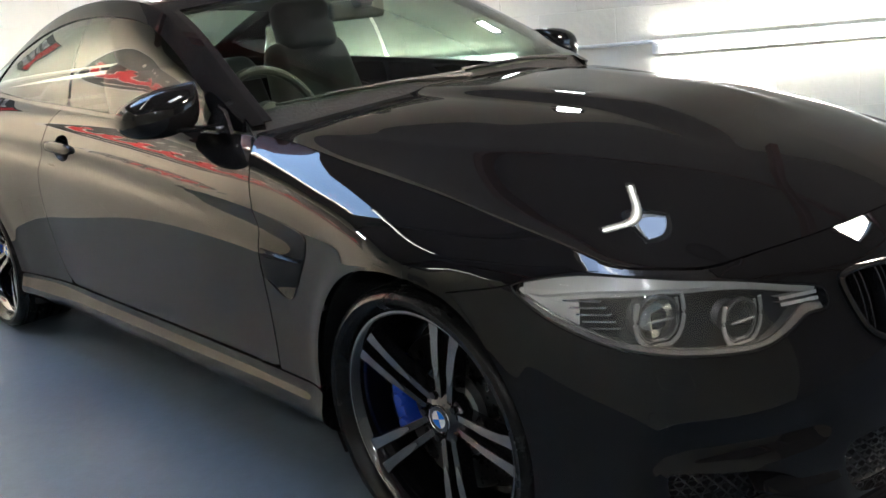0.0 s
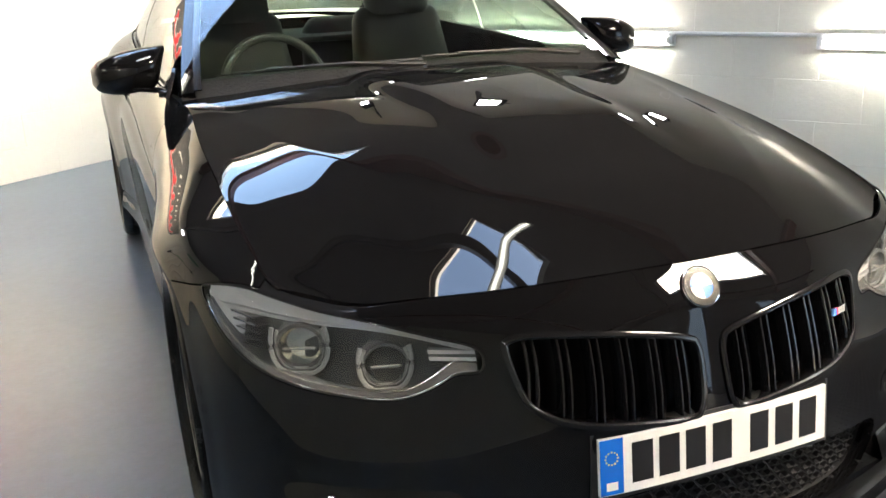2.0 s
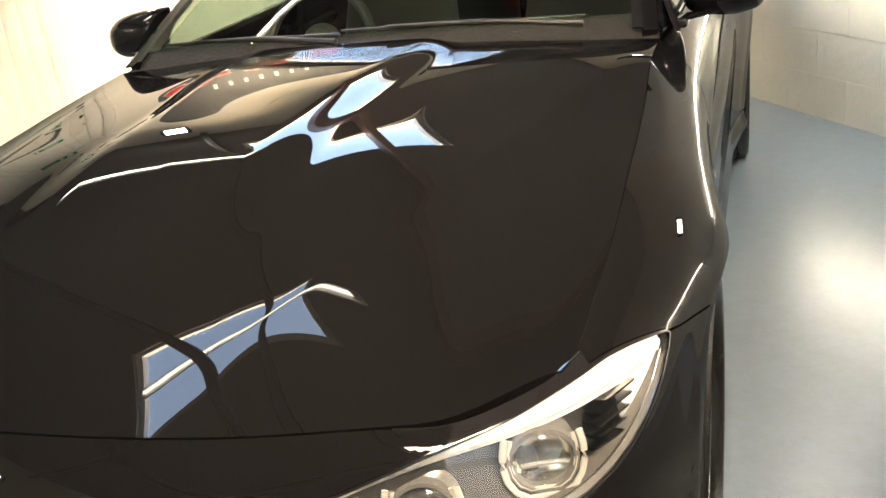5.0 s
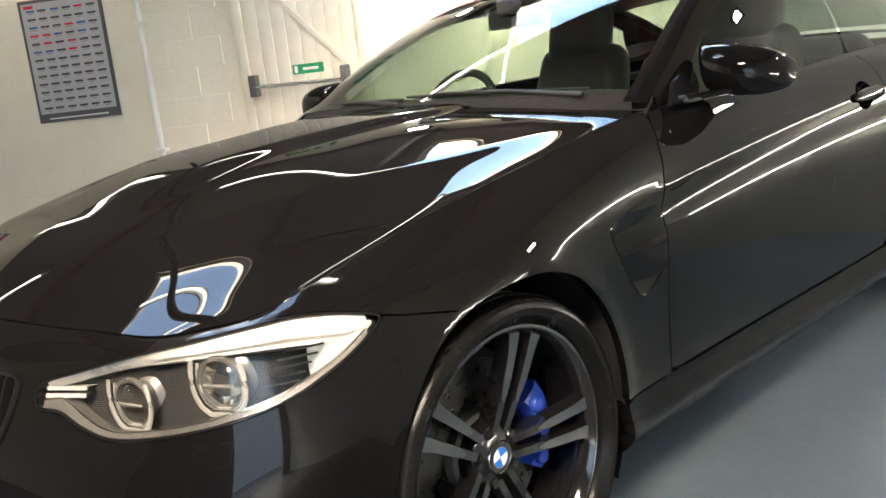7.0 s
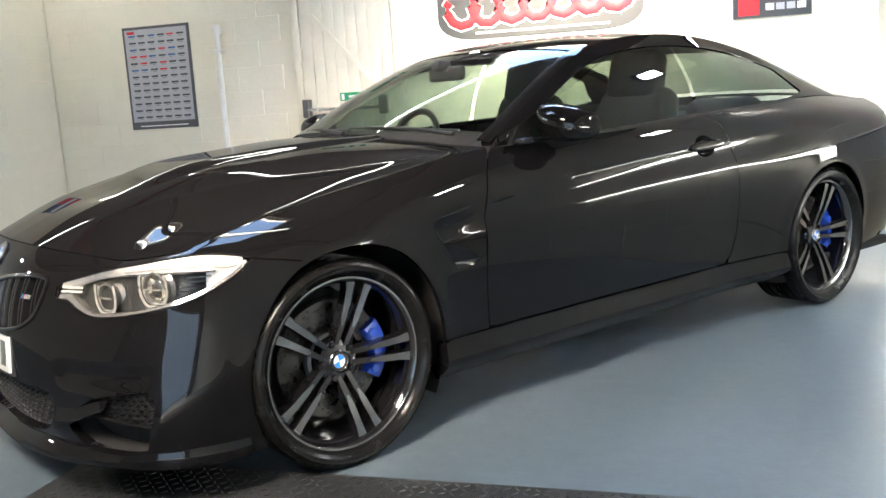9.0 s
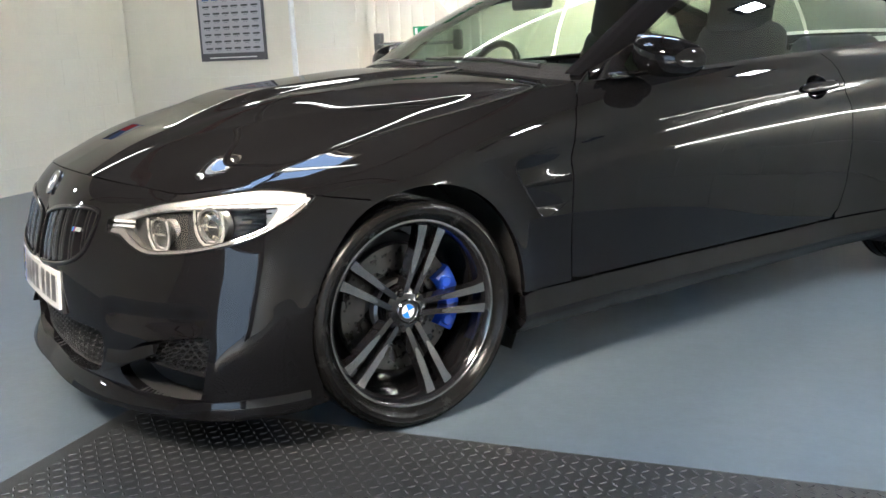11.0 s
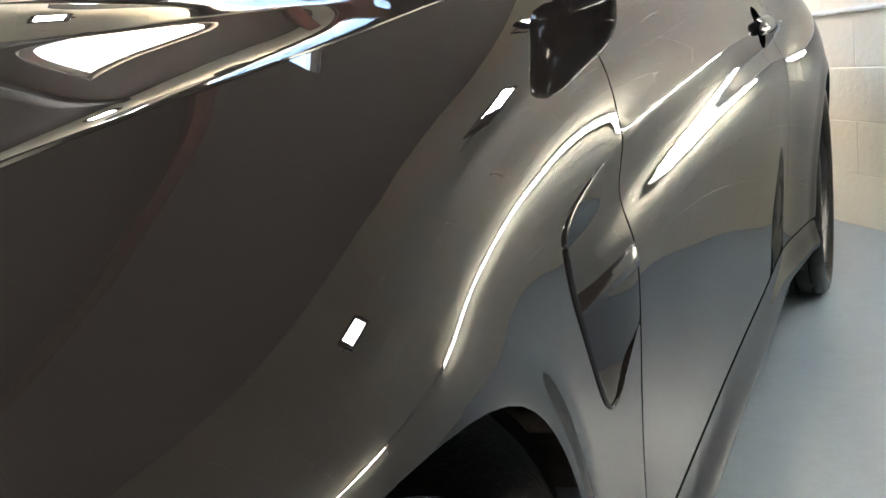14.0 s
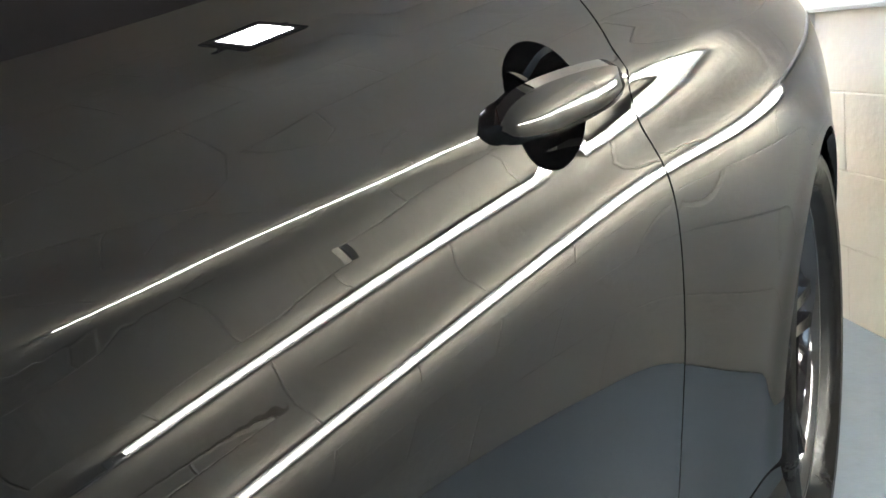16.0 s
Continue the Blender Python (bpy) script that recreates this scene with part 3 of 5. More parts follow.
def bonnet(t, u):
    """t: 0 in the middle to 1 at the edge; u: 0 at the nose to 1 at the scuttle."""
    t, u = np.asarray(t, float), np.asarray(u, float)
    f = skin(.79 * t, z_top(.79 * t))
    edge = BON_EDGE(u)
    rear_y = .605 + .130 * t**2.2
    rear_z = .990 - .037 * t**2
    y = f[..., 1] + (rear_y - f[..., 1]) * u
    mid = BON_RISE(u)
    run = (edge[..., 2] - edge[..., 2].min()) / np.ptp(BON_EDGE(np.linspace(0, 1, 9))[:, 2])
    rise = mid * (1 - smooth01(t, .35, 1.0)) + (edge[..., 2] - .738) / (.953 - .738) * smooth01(t, .35, 1.0)
    z = f[..., 2] + (rear_z - f[..., 2]) * rise
    x = f[..., 0] * (1 - u) + u * .765 * t
    x = x + (edge[..., 0] - (.735 * (1 - u) + u * .765)) * t**3
    y = y + (edge[..., 1] - (f[..., 1] + (rear_y - f[..., 1]) * u)) * smooth01(t, .6, 1.0) * t**6
    # the raised middle, which starts with a short ramp, and a ridge from each lamp to the pillar's foot
    ax = np.abs(x)
    half = .205 + .05 * smooth01(y, .0, .55)
    bow = y + .55 * ax**2
    dome = .018 * (1 - smooth01(ax, half - .05, half + .055)) * smooth01(bow, -.40, -.11)
    off = ax - RIDGE(y)
    ridge = .0065 * np.exp(-(np.sqrt(off**2 + .006**2) - .006) / .085) * smooth01(y, -.62, -.40) * (1 - smooth01(t, .78, 1.0)) * (1 - smooth01(y, .3, .7))
    z = z + dome * (1 - .25 * smooth01(y, .35, .6)) + ridge
    return np.stack([x, y, z], -1)


nt, nu = 91, 121
ts, us = np.linspace(0, 1, nt), np.linspace(0, 1, nu)
T, U = np.meshgrid(ts, us, indexing="ij")
BON = bonnet(T, U).reshape(-1, 3)
bon_faces = [(i * nu + j, (i + 1) * nu + j, (i + 1) * nu + j + 1, i * nu + j + 1) for i in range(nt - 1) for j in range(nu - 1)]
BON[:, 2] += .001
panel("bonnet", BON, bon_faces, PAINT, car, both=True, weld=.002, flange=.02)

# ---- cabin top: windscreen, roof and rear window as one sweep, cut into panels
EDGE_ROWS = [(0, .752, .760, .960), (.1, .715, .965, 1.075), (.2, .667, 1.18, 1.19), (.3, .628, 1.39, 1.282), (.42, .603, 1.64, 1.333), (.52, .592, 1.92, 1.348),
             (.62, .582, 2.22, 1.332), (.72, .578, 2.54, 1.278), (.85, .592, 2.93, 1.165), (1.0, .615, 3.33, 1.03)]
MID_ROWS = [(0, .60, .985), (.1, .81, 1.105), (.2, 1.04, 1.218), (.3, 1.30, 1.320), (.42, 1.60, 1.372), (.52, 1.90, 1.383), (.62, 2.22, 1.369), (.72, 2.58, 1.318),
            (.85, 2.95, 1.205), (1.0, 3.30, 1.045)]
TOP_EDGE = spline([r[0] for r in EDGE_ROWS], [r[1:] for r in EDGE_ROWS])
TOP_MID = spline([r[0] for r in MID_ROWS], [r[1:] for r in MID_ROWS])


def cabin_top(t, u):
    e, m = TOP_EDGE(u), TOP_MID(u)
    k = np.asarray(t, float)
    x = e[..., 0] * k
    y = m[..., 0] + (e[..., 1] - m[..., 0]) * k**2.2
    z = m[..., 1] + (e[..., 2] - m[..., 1]) * k**2.6
    return np.stack([x, y, z], -1)


def top_panel(name, t0, t1, u0, u1, mat, both=True, flange=.01, n=(40, 40), lift=0.0, label=""):
    ts, us = np.linspace(t0, t1, n[0]), np.linspace(u0, u1, n[1])
    T, U = np.meshgrid(ts, us, indexing="ij")
    v = cabin_top(T, U).reshape(-1, 3)
    v[:, 2] += lift
    fs = [(i * n[1] + j, (i + 1) * n[1] + j, (i + 1) * n[1] + j + 1, i * n[1] + j + 1) for i in range(n[0] - 1) for j in range(n[1] - 1)]
    if both:
        return panel(name, v, fs, mat, car, both=True, weld=.002, flange=flange, label=label)
    return side_pair(name, v, fs, mat, car, flange=flange, label=label)


screen = top_panel("windscreen", 0, .925, .022, .292, GLASS, flange=0, label="lightly tinted curved windscreen")
top_panel("screen_border", .925, .955, .005, .30, TRIM, both=False, flange=.004, n=(4, 40))
top_panel("roof", 0, 1, .30, .735, PAINT, flange=.012, n=(50, 70), label="gloss black roof panel")
top_panel("windscreen_pillar", .955, 1.0, .0, .30, PAINT, both=False, flange=.02, n=(6, 40))
top_panel("rear_window", 0, .93, .745, .985, TINT, flange=0, n=(30, 30))
top_panel("rear_pillar", .93, 1.0, .735, 1.0, PAINT, both=False, flange=.02, n=(6, 30))


def cabin_side(y, v):
    """The glass side between the waistline (v = 0) and the roof rail (v = 1)."""
    us = np.linspace(0, 1, 400)
    rail = TOP_EDGE(us)
    rx, rz = np.interp(y, rail[:, 1], rail[:, 0]), np.interp(y, rail[:, 1], rail[:, 2])
    s = SIDE0 + y
    zb = z_top(s)
    p = skin(s, zb)
    bx = p[..., 0] - .004
    z = zb + (rz - zb) * v
    x = bx + (rx - bx) * v + .028 * np.sin(v * math.pi) * np.clip((rz - zb) / .3, 0, 1)
    return np.stack([x, y, z], -1)


def rail_z(y):
    us = np.linspace(0, 1, 400)
    rail = TOP_EDGE(us)
    return np.interp(y, rail[:, 1], rail[:, 2])


DLO = [(.90, .03)] + [(y, .03) for y in np.linspace(1.0, 2.55, 24)] + [(2.72, .045), (2.85, .10), (2.90, .20), (2.86, .36)]
DLO += [(y, 1 - .052 / max(float(rail_z(y) - z_top(SIDE0 + y)), .05)) for y in np.linspace(2.76, 1.02, 34)]
DLO += [(.955, .36), (.91, .16)]
v, q, _ = trimmed(steps(.80, 3.33, .017), steps(0, 1, .03), None, [DLO], cabin_side)
side_pair("window_surround", v, q, PAINT, car, flange=.012)
SPLIT = 1.965
front_pane = [(min(y, SPLIT - .012), v) for y, v in DLO if y < SPLIT + .05]
rear_pane = [(max(y, SPLIT + .012), v) for y, v in DLO if y > SPLIT - .06]
for name, pane, mat in (("door_window", front_pane, TINT), ("quarter_window", rear_pane, TINT)):
    v, q, _ = trimmed(steps(.84, 2.94, .02), steps(0, 1, .035), pane, [], lambda y, w: cabin_side(y, w) - np.array([.006, 0, 0]))
    side_pair(name, v, q, mat, car, flange=0)
pillar = [(SPLIT - .014, .0), (SPLIT + .014, .0), (SPLIT + .014, .9), (SPLIT - .014, .9)]
v, q, _ = trimmed(steps(SPLIT - .03, SPLIT + .03, .006), steps(0, 1, .05), pillar, [], lambda y, w: cabin_side(y, w) - np.array([.003, 0, 0]))
side_pair("centre_pillar", v, q, TRIM, car, flange=.01)
# waist seal
v, q, _ = trimmed(steps(.86, 2.82, .03), steps(-.06, .05, .02), [(.88, -.03), (2.8, -.03), (2.8, .03), (.88, .03)], [], lambda y, w: cabin_side(y, w) + np.array([.003, 0, 0]))
side_pair("waist_seal", v, q, TRIM, car, flange=.008)

# ---- boot lid
ts, us = np.linspace(0, 1, 24), np.linspace(0, 1, 24)
T, U = np.meshgrid(ts, us, indexing="ij")
ycoord = 3.30 + (3.60 - 3.30) * U
ed = skin(SIDE0 + ycoord, z_top(SIDE0 + ycoord))
xs = ed[..., 0] * T
zs = (1.045 - .03 * U + .012 * smooth01(U, .8, 1)) * (1 - T**2.4) + ed[..., 2] * T**2.4
v = np.stack([xs, ycoord + .24 * U * (1 - T**2), zs], -1).reshape(-1, 3)
panel("boot_lid", v, [(i * 24 + j, (i + 1) * 24 + j, (i + 1) * 24 + j + 1, i * 24 + j + 1) for i in range(23) for j in range(23)], PAINT, car, both=True, weld=.002)
# scuttle under the wipers
ts, us = np.linspace(0, 1, 24), np.linspace(0, 1, 8)
T, U = np.meshgrid(ts, us, indexing="ij")
a, b = bonnet(T, np.ones_like(T)), cabin_top(T * 1.0, np.full_like(T, .03))
a[..., 2] -= .022
b[..., 2] -= .004
v = (a + (b - a) * U[..., None]).reshape(-1, 3)
panel("scuttle", v, [(i * 8 + j, (i + 1) * 8 + j, (i + 1) * 8 + j + 1, i * 8 + j + 1) for i in range(23) for j in range(7)], LINER, car, both=True, weld=.002, flange=.01)
# underbody and wheel housings
part("underbody", box((-.80, .40, .17), (.80, 3.7, .21), .01), UNDER, car)
part("front_tray", box((-.50, -.68, .165), (.50, .42, .20), .01), UNDER, car)
part("engine_bay", box((-.60, -.60, .20), (.60, .50, .66), .05), UNDER, car)
for y in (0, 2.812):
    for side in (1, -1):
        r = .376 if y == 0 else .366
        prof = [(r + .001, .868 if y == 0 else .872), (r + .012, .85), (r + .022, .80), (r + .022, .52), (.10, .50)]
        bm = lathe([(r, x * side) for r, x in prof], 48)
        bmesh.ops.delete(bm, geom=[v for v in bm.verts if v.co.z < -.20], context="VERTS")
        bmesh.ops.translate(bm, verts=list(bm.verts), vec=(0, .028 if y == 0 else y, .332 if y == 0 else .338))
        part("wheel_housing", bm, LINER, car)


# ---------------------------------------------------------------- wheels


def spoke_bm(angle, side, face):
    """A spoke arm: dark body with sloping flanks, or the thin machined face that lies on its outer half."""
    r0, r1 = (.050, .2655) if not face else (.112, .2685)
    n = 12
    bm = bmesh.new()
    a = radians(angle)
    rows = []
    for r in np.linspace(r0, r1, n):
        k = (r - .05) / .205
        off = side * (.0170 + .0145 * k**1.15 + .002 * smooth01(r, .22, .26))
        half = .0078 + .0042 * k + .003 * smooth01(r, .21, .26)
        front = .052 + .054 * k - .018 * k * k + (.0012 if face else 0)
        if face:
            half = half * smooth01(r, .09, .15) * .94 + .0008
            ring = [(off - half, front), (off + half, front), (off + half, front - .0035), (off - half, front - .0035)]
        else:
            deep = front - .030 - .012 * (1 - k)
            ring = [(off - half, front - .001), (off + half, front - .001), (off + half + .004, deep), (off - half - .004, deep)]
        rows.append([bm.verts.new((x, r * math.cos(a) - o * math.sin(a), r * math.sin(a) + o * math.cos(a))) for o, x in ring])
    for p, q in zip(rows, rows[1:]):
        for i in range(4):
            bm.faces.new((p[i], p[(i + 1) % 4], q[(i + 1) % 4], q[i]))
    bm.faces.new(rows[0])
    bm.faces.new(rows[-1][::-1])
    bmesh.ops.recalc_face_normals(bm, faces=list(bm.faces))
    return bm


def emblem(parent, m, r):
    """A round badge: chrome ring, black band with bars where letters stand, and four quarters in blue and white. m: its pose, facing +z."""
    base = lathe([(0, -.004), (r, -.004), (r, .0005), (r * .965, .002), (r * .94, .001), (r * .92, .0005), (0, .0005)], 48, "z")
    bmesh.ops.transform(base, verts=list(base.verts), matrix=m)
    ob = part("badge", base, CHROME, parent, "round chrome-rimmed emblem")
    band = lathe([(r * .64, .0006), (r * .64, .0016), (r * .915, .0016), (r * .915, .0006)], 48, "z")
    bmesh.ops.transform(band, verts=list(band.verts), matrix=m)
    part("badge_band", band, BLACKGLOSS, parent)
    ring = lathe([(r * .60, .0006), (r * .605, .0022), (r * .65, .0022), (r * .655, .0006)], 48, "z")
    bmesh.ops.transform(ring, verts=list(ring.verts), matrix=m)
    part("badge_ring", ring, CHROME, parent)
    for k in range(4):
        bm = bmesh.new()
        c = bm.verts.new((0, 0, .0019))
        rim = [bm.verts.new((r * .605 * math.cos(radians(a)), r * .605 * math.sin(radians(a)), .0019)) for a in np.linspace(90 * k, 90 * k + 90, 10)]
        for p, q in zip(rim, rim[1:]):
            bm.faces.new((c, p, q))
        bmesh.ops.transform(bm, verts=list(bm.verts), matrix=m)
        part("badge_quarter", bm, WHITE if k in (0, 2) else ROUNDELBLUE, parent)
    return ob


def build_wheel(y, tyre_half, spin=0):
    """A wheel with its brake, outward along +x, its hub at the given place on the left."""
    cx = .785
    grown_z = .333 if y == 0 else .338
    rim = lathe([(.208, -.10), (.253, -.095), (.253, .02), (.249, .06), (.254, .088), (.2655, .1005), (.2740, .1005), (.2760, .096), (.2760, .084), (.263, .078),
                 (.256, -.11), (.269, -.118), (.263, -.125), (.208, -.11)], 96)
    wheel = part("wheel", rim, ALLOYBLACK, car, "black five-spoke alloy wheel with machined faces")
    wheel.location = (cx, y, grown_z)
    lip = lathe([(.2670, .1012), (.2682, .1026), (.2735, .1026), (.2755, .1005), (.2670, .1005)], 96)
    part("rim_edge", lip, ALLOY, wheel, "machined silver rim edge")
    # tyre: bead, sidewall with raised rings, shoulder, grooved tread
    h, grown = tyre_half, .333 if y == 0 else .338
    prof = [(.260, h - .036), (.266, h - .024), (.272, h - .012), (.284, h - .004), (.2855, h - .0025), (.2875, h - .0025), (.289, h - .001), (.300, h), (.302, h + .0008), (.304, h),
            (.311, h - .004), (.3115, h - .003), (.3135, h - .004), (.3195, h - .012), (.3255, h - .024), (.3285, h - .036)]
    for g in (.72, .40, .08):
        prof += [(.3300, h * g + .012), (.3300, h * g + .006), (.3235, h * g + .0045), (.3235, h * g - .0045), (.3300, h * g - .006)]
    prof += [(.3300, 0)]
    prof += [(r, -x) for r, x in prof[::-1][1:]]
    prof = [(r if r > .3234 and r < .3236 else .272 + (r - .260) * (grown - .272) / .070, x) for r, x in prof]
    bm = lathe(prof, 120)
    part("tyre", bm, RUBBER, wheel, "black low-profile road tyre with dressed sidewall")
    # shoulder blocks of the tread
    for k in range(60):
        a = 2 * math.pi * k / 60
        if k == 0:
            bm = box((h - .040, -.0075, grown - .0038), (h - .0115, .0075, grown - .0004), 0)
            for vtx in bm.verts:
                if vtx.co.x > h - .02:
                    vtx.co.z -= .008
            me = bpy.data.meshes.new("tread_block")
            bm.to_mesh(me)
            bm.free()
            me.materials.append(RUBBER)
        ob = new("tread_block", me)
        ob.parent = wheel
        ob.matrix_basis = Matrix.Rotation(a, 4, "X")
    for k in range(5):
        for side in (1, -1):
            part("spoke", spoke_bm(72 * k + spin, side, False), ALLOYBLACK, wheel)
            part("spoke_face", spoke_bm(72 * k + spin, side, True), ALLOY, wheel, "machined silver spoke face")
    hub = lathe([(0, .057), (.034, .057), (.036, .055), (.052, .051), (.066, .046), (.075, .033), (.078, 0), (.06, -.02), (0, -.02)], 60)
    part("hub", hub, ALLOYBLACK, wheel)
    for k in range(5):
        a = radians(72 * k + 36 + spin)
        bm = lathe([(0, .058), (.009, .057), (.0105, .054), (.0105, .03)], 6)
        bmesh.ops.translate(bm, verts=list(bm.verts), vec=(0, .056 * math.cos(a), .056 * math.sin(a)))
        part("wheel_bolt", bm, TRIM, wheel)
    emblem(wheel, pose(.0578, 0, 0) @ Matrix.Rotation(radians(90), 4, "Y") @ Matrix.Rotation(radians(15), 4, "Z"), .034)
    # brake
    bm = lathe([(.085, -.012), (.110, -.006), (.112, .004), (.188, .004), (.190, .002), (.190, -.024), (.110, -.024), (.085, -.03)], 72)
    part("brake_disc", bm, DISC, wheel, "drilled steel brake disc")
    bell = lathe([(.0, .016), (.078, .016), (.086, .010), (.089, -.012)], 48)
    part("brake_bell", bell, LAMPDARK, wheel)
    hole = lathe([(0, .0001), (.0042, .0)], 10)
    me = bpy.data.meshes.new("disc_hole")
    hole.to_mesh(me)
    hole.free()
    me.materials.append(UNDER)
    for k in range(48):
        a, r = radians(7.5 * k), (.125, .145, .165, .178)[k % 4]
        ob = new("disc_hole", me)
        ob.parent = wheel
        ob.location = (.0047, r * math.cos(a), r * math.sin(a))
    cal = bmesh.new()
    prof = []
    for a in np.linspace(-31, 31, 20):
        c, s = math.cos(radians(a)), math.sin(radians(a))
        out_x = .042 - .010 * abs(a / 31) ** 3
        inner = .136 + .006 * math.cos(radians(a * 4))
        prof.append([cal.verts.new((x, r * c, r * s)) for r, x in ((inner, out_x - .010), (inner + .006, out_x), (.176, out_x), (.196, out_x - .010), (.200, -.05), (inner, -.05))])
    for p, q in zip(prof, prof[1:]):
        for i in range(6):
            cal.faces.new((p[i], p[(i + 1) % 6], q[(i + 1) % 6], q[i]))
    cal.faces.new(prof[0][::-1])
    cal.faces.new(prof[-1])
    bmesh.ops.recalc_face_normals(cal, faces=list(cal.faces))
    part("brake_caliper", cal, CALIPER, wheel, "bright blue brake caliper")
    for a in (-22, 0, 22):
        bm = lathe([(0, .050), (.014, .049), (.017, .045), (.018, .03)], 20)
        bmesh.ops.translate(bm, verts=list(bm.verts), vec=(0, .157 * math.cos(radians(a)), .157 * math.sin(radians(a))))
        part("caliper_piston", bm, CALIPER, wheel)
    backing = lathe([(0, -.06), (.215, -.06), (.215, -.066), (0, -.066)], 48)
    part("dust_shield", backing, UNDER, wheel)
    return wheel


for y, half in ((0, .1275), (2.812, .1375)):
    build_wheel(y, half)
    right = build_wheel(y, half, 36)
    right.matrix_basis = pose(-right.location.x, y, right.location.z, 0, 180, 0)

# ---------------------------------------------------------------- the nose: kidneys, lamps, plate, intakes
def inward(s, z, depth):
    return skin(s, z) - skin_normal(s, z) * np.broadcast_to(depth, np.shape(s))[..., None]


def ribbon(poly, a, b):
    """A band between two places per outline point: a(s, z) and b(s, z)."""
    p = np.array(poly)
    va, vb = a(p[:, 0], p[:, 1]), b(p[:, 0], p[:, 1])
    n = len(p)
    return np.concatenate([va, vb]), [(i, (i + 1) % n, n + (i + 1) % n, n + i) for i in range(n)]


def shrink(poly, by):
    p = np.array(poly, float)
    t = np.roll(p, -1, 0) - np.roll(p, 1, 0)
    n = np.stack([-t[:, 1], t[:, 0]], -1)
    n /= np.linalg.norm(n, axis=1, keepdims=True) + 1e-9
    area = 0.5 * np.sum(p[:, 0] * np.roll(p[:, 1], -1) - np.roll(p[:, 0], -1) * p[:, 1])
    return p + n * by * (1 if area > 0 else -1)


def ring_frame(poly, w, h, base=0.0):
    """A raised frame that follows an outline: base at the skin, crown h proud."""
    loops = [(0.0, base - .012), (0.0, base + h * .7), (w * .25, base + h), (w * .75, base + h), (w, base + h * .5), (w, base - .03)]
    vs, fs, n = [], [], len(poly)
    for inset, up in loops:
        p = shrink(poly, inset)
        vs.append(inward(p[:, 0], p[:, 1], -up))
    for k in range(len(loops) - 1):
        for i in range(n):
            fs.append((k * n + i, k * n + (i + 1) % n, (k + 1) * n + (i + 1) % n, (k + 1) * n + i))
    return np.concatenate(vs), fs


def mirrored(ob_verts):
    v = np.array(ob_verts).copy()
    v[:, 0] *= -1
    return v


def flip(faces):
    return [tuple(q)[::-1] for q in faces]


KID_C = np.mean(KIDNEY, 0)
for side in (1, -1):
    lay = (lambda v: v) if side > 0 else mirrored
    turn = (lambda f: f) if side > 0 else flip
    v, f = ring_frame(shrink(KIDNEY, -.001), .012, .006)
    grille = put("kidney_grille", lay(v), turn(f), TRIM, car, "gloss black kidney grille with double bars")
    # back plate of the duct
    p = shrink(KIDNEY, .006)
    v = np.concatenate([inward(p[:, 0], p[:, 1], .075), [inward(np.array([KID_C[0]]), np.array([KID_C[1]]), .085)[0]]])
    n = len(p)
    put("grille_duct", lay(v), turn([(i, (i + 1) % n, n) for i in range(n)]), UNDER, grille)
    v, f = ribbon(p, lambda s, z: inward(s, z, .004), lambda s, z: inward(s, z, .078))
    put("duct_wall", lay(v), turn(f), UNDER, grille)
    for k in range(6):
        c = .068 + .0580 * k
        zs = [z for s, z in KIDNEY if abs(s - c) < .02]
        lo, hi = min(zs) - .006, max(zs) + .004
        for o in (-.0075, .0075):
            rows = []
            for z in np.linspace(lo, hi, 14):
                b = 1 - ((z - lo) / (hi - lo) * 2 - 1) ** 2
                rows.append([inward(np.array([c + o + w]), np.array([z]), d - .004 * b)[0] for w, d in ((-.0035, .05), (-.0035, .008), (-.0015, .004), (.0015, .004), (.0035, .008), (.0035, .05))])
            v = np.concatenate(rows)
            f = [(i * 6 + j, i * 6 + j + 1, i * 6 + 7 + j, i * 6 + 6 + j) for i in range(13) for j in range(5)]
            put("grille_bar", lay(v), turn(f), TRIM, grille)

# small model badge in the left kidney: three slanted stripes and a chrome block
def on_skin_box(s0, z0, s1, z1, slant, up0, up1):
    c = [(s0, z0), (s1, z0), (s1 + slant, z1), (s0 + slant, z1)]
    v = [inward(np.array([s]), np.array([z]), -u)[0] for u in (up0, up1) for s, z in c]
    return v, [(0, 1, 2, 3), (7, 6, 5, 4), (0, 4, 5, 1), (1, 5, 6, 2), (2, 6, 7, 3), (3, 7, 4, 0)]


for k, (mat, w) in enumerate(((STRIPELB, .0045), (PLATEBLUE, .0045), (STRIPERED, .0045), (SATIN, .009), (SATIN, .006), (SATIN, .008))):
    s = .306 + (0, .0046, .0092, .0150, .0255, .0330)[k]
    v, f = on_skin_box(s, .607, s + w, .619, .004, -.001, .006)
    put("model_badge", v, f, mat, car, "small striped model badge on the grille" if k == 0 else "", sharp=30)

n0 = skin_normal(np.array([0.02]), np.array([.713]))[0]
c0 = skin(np.array([0.0]), np.array([.713]))[0]
tilt = math.degrees(math.atan2(-n0[1], n0[2]))
emblem(car, Matrix.Translation((0, c0[1] - .004, c0[2] + .003)) @ Matrix.Rotation(radians(tilt), 4, "X"), .041)

# headlamps
def lamp_place(d):
    return lambda s, z: inward(s, z, d)


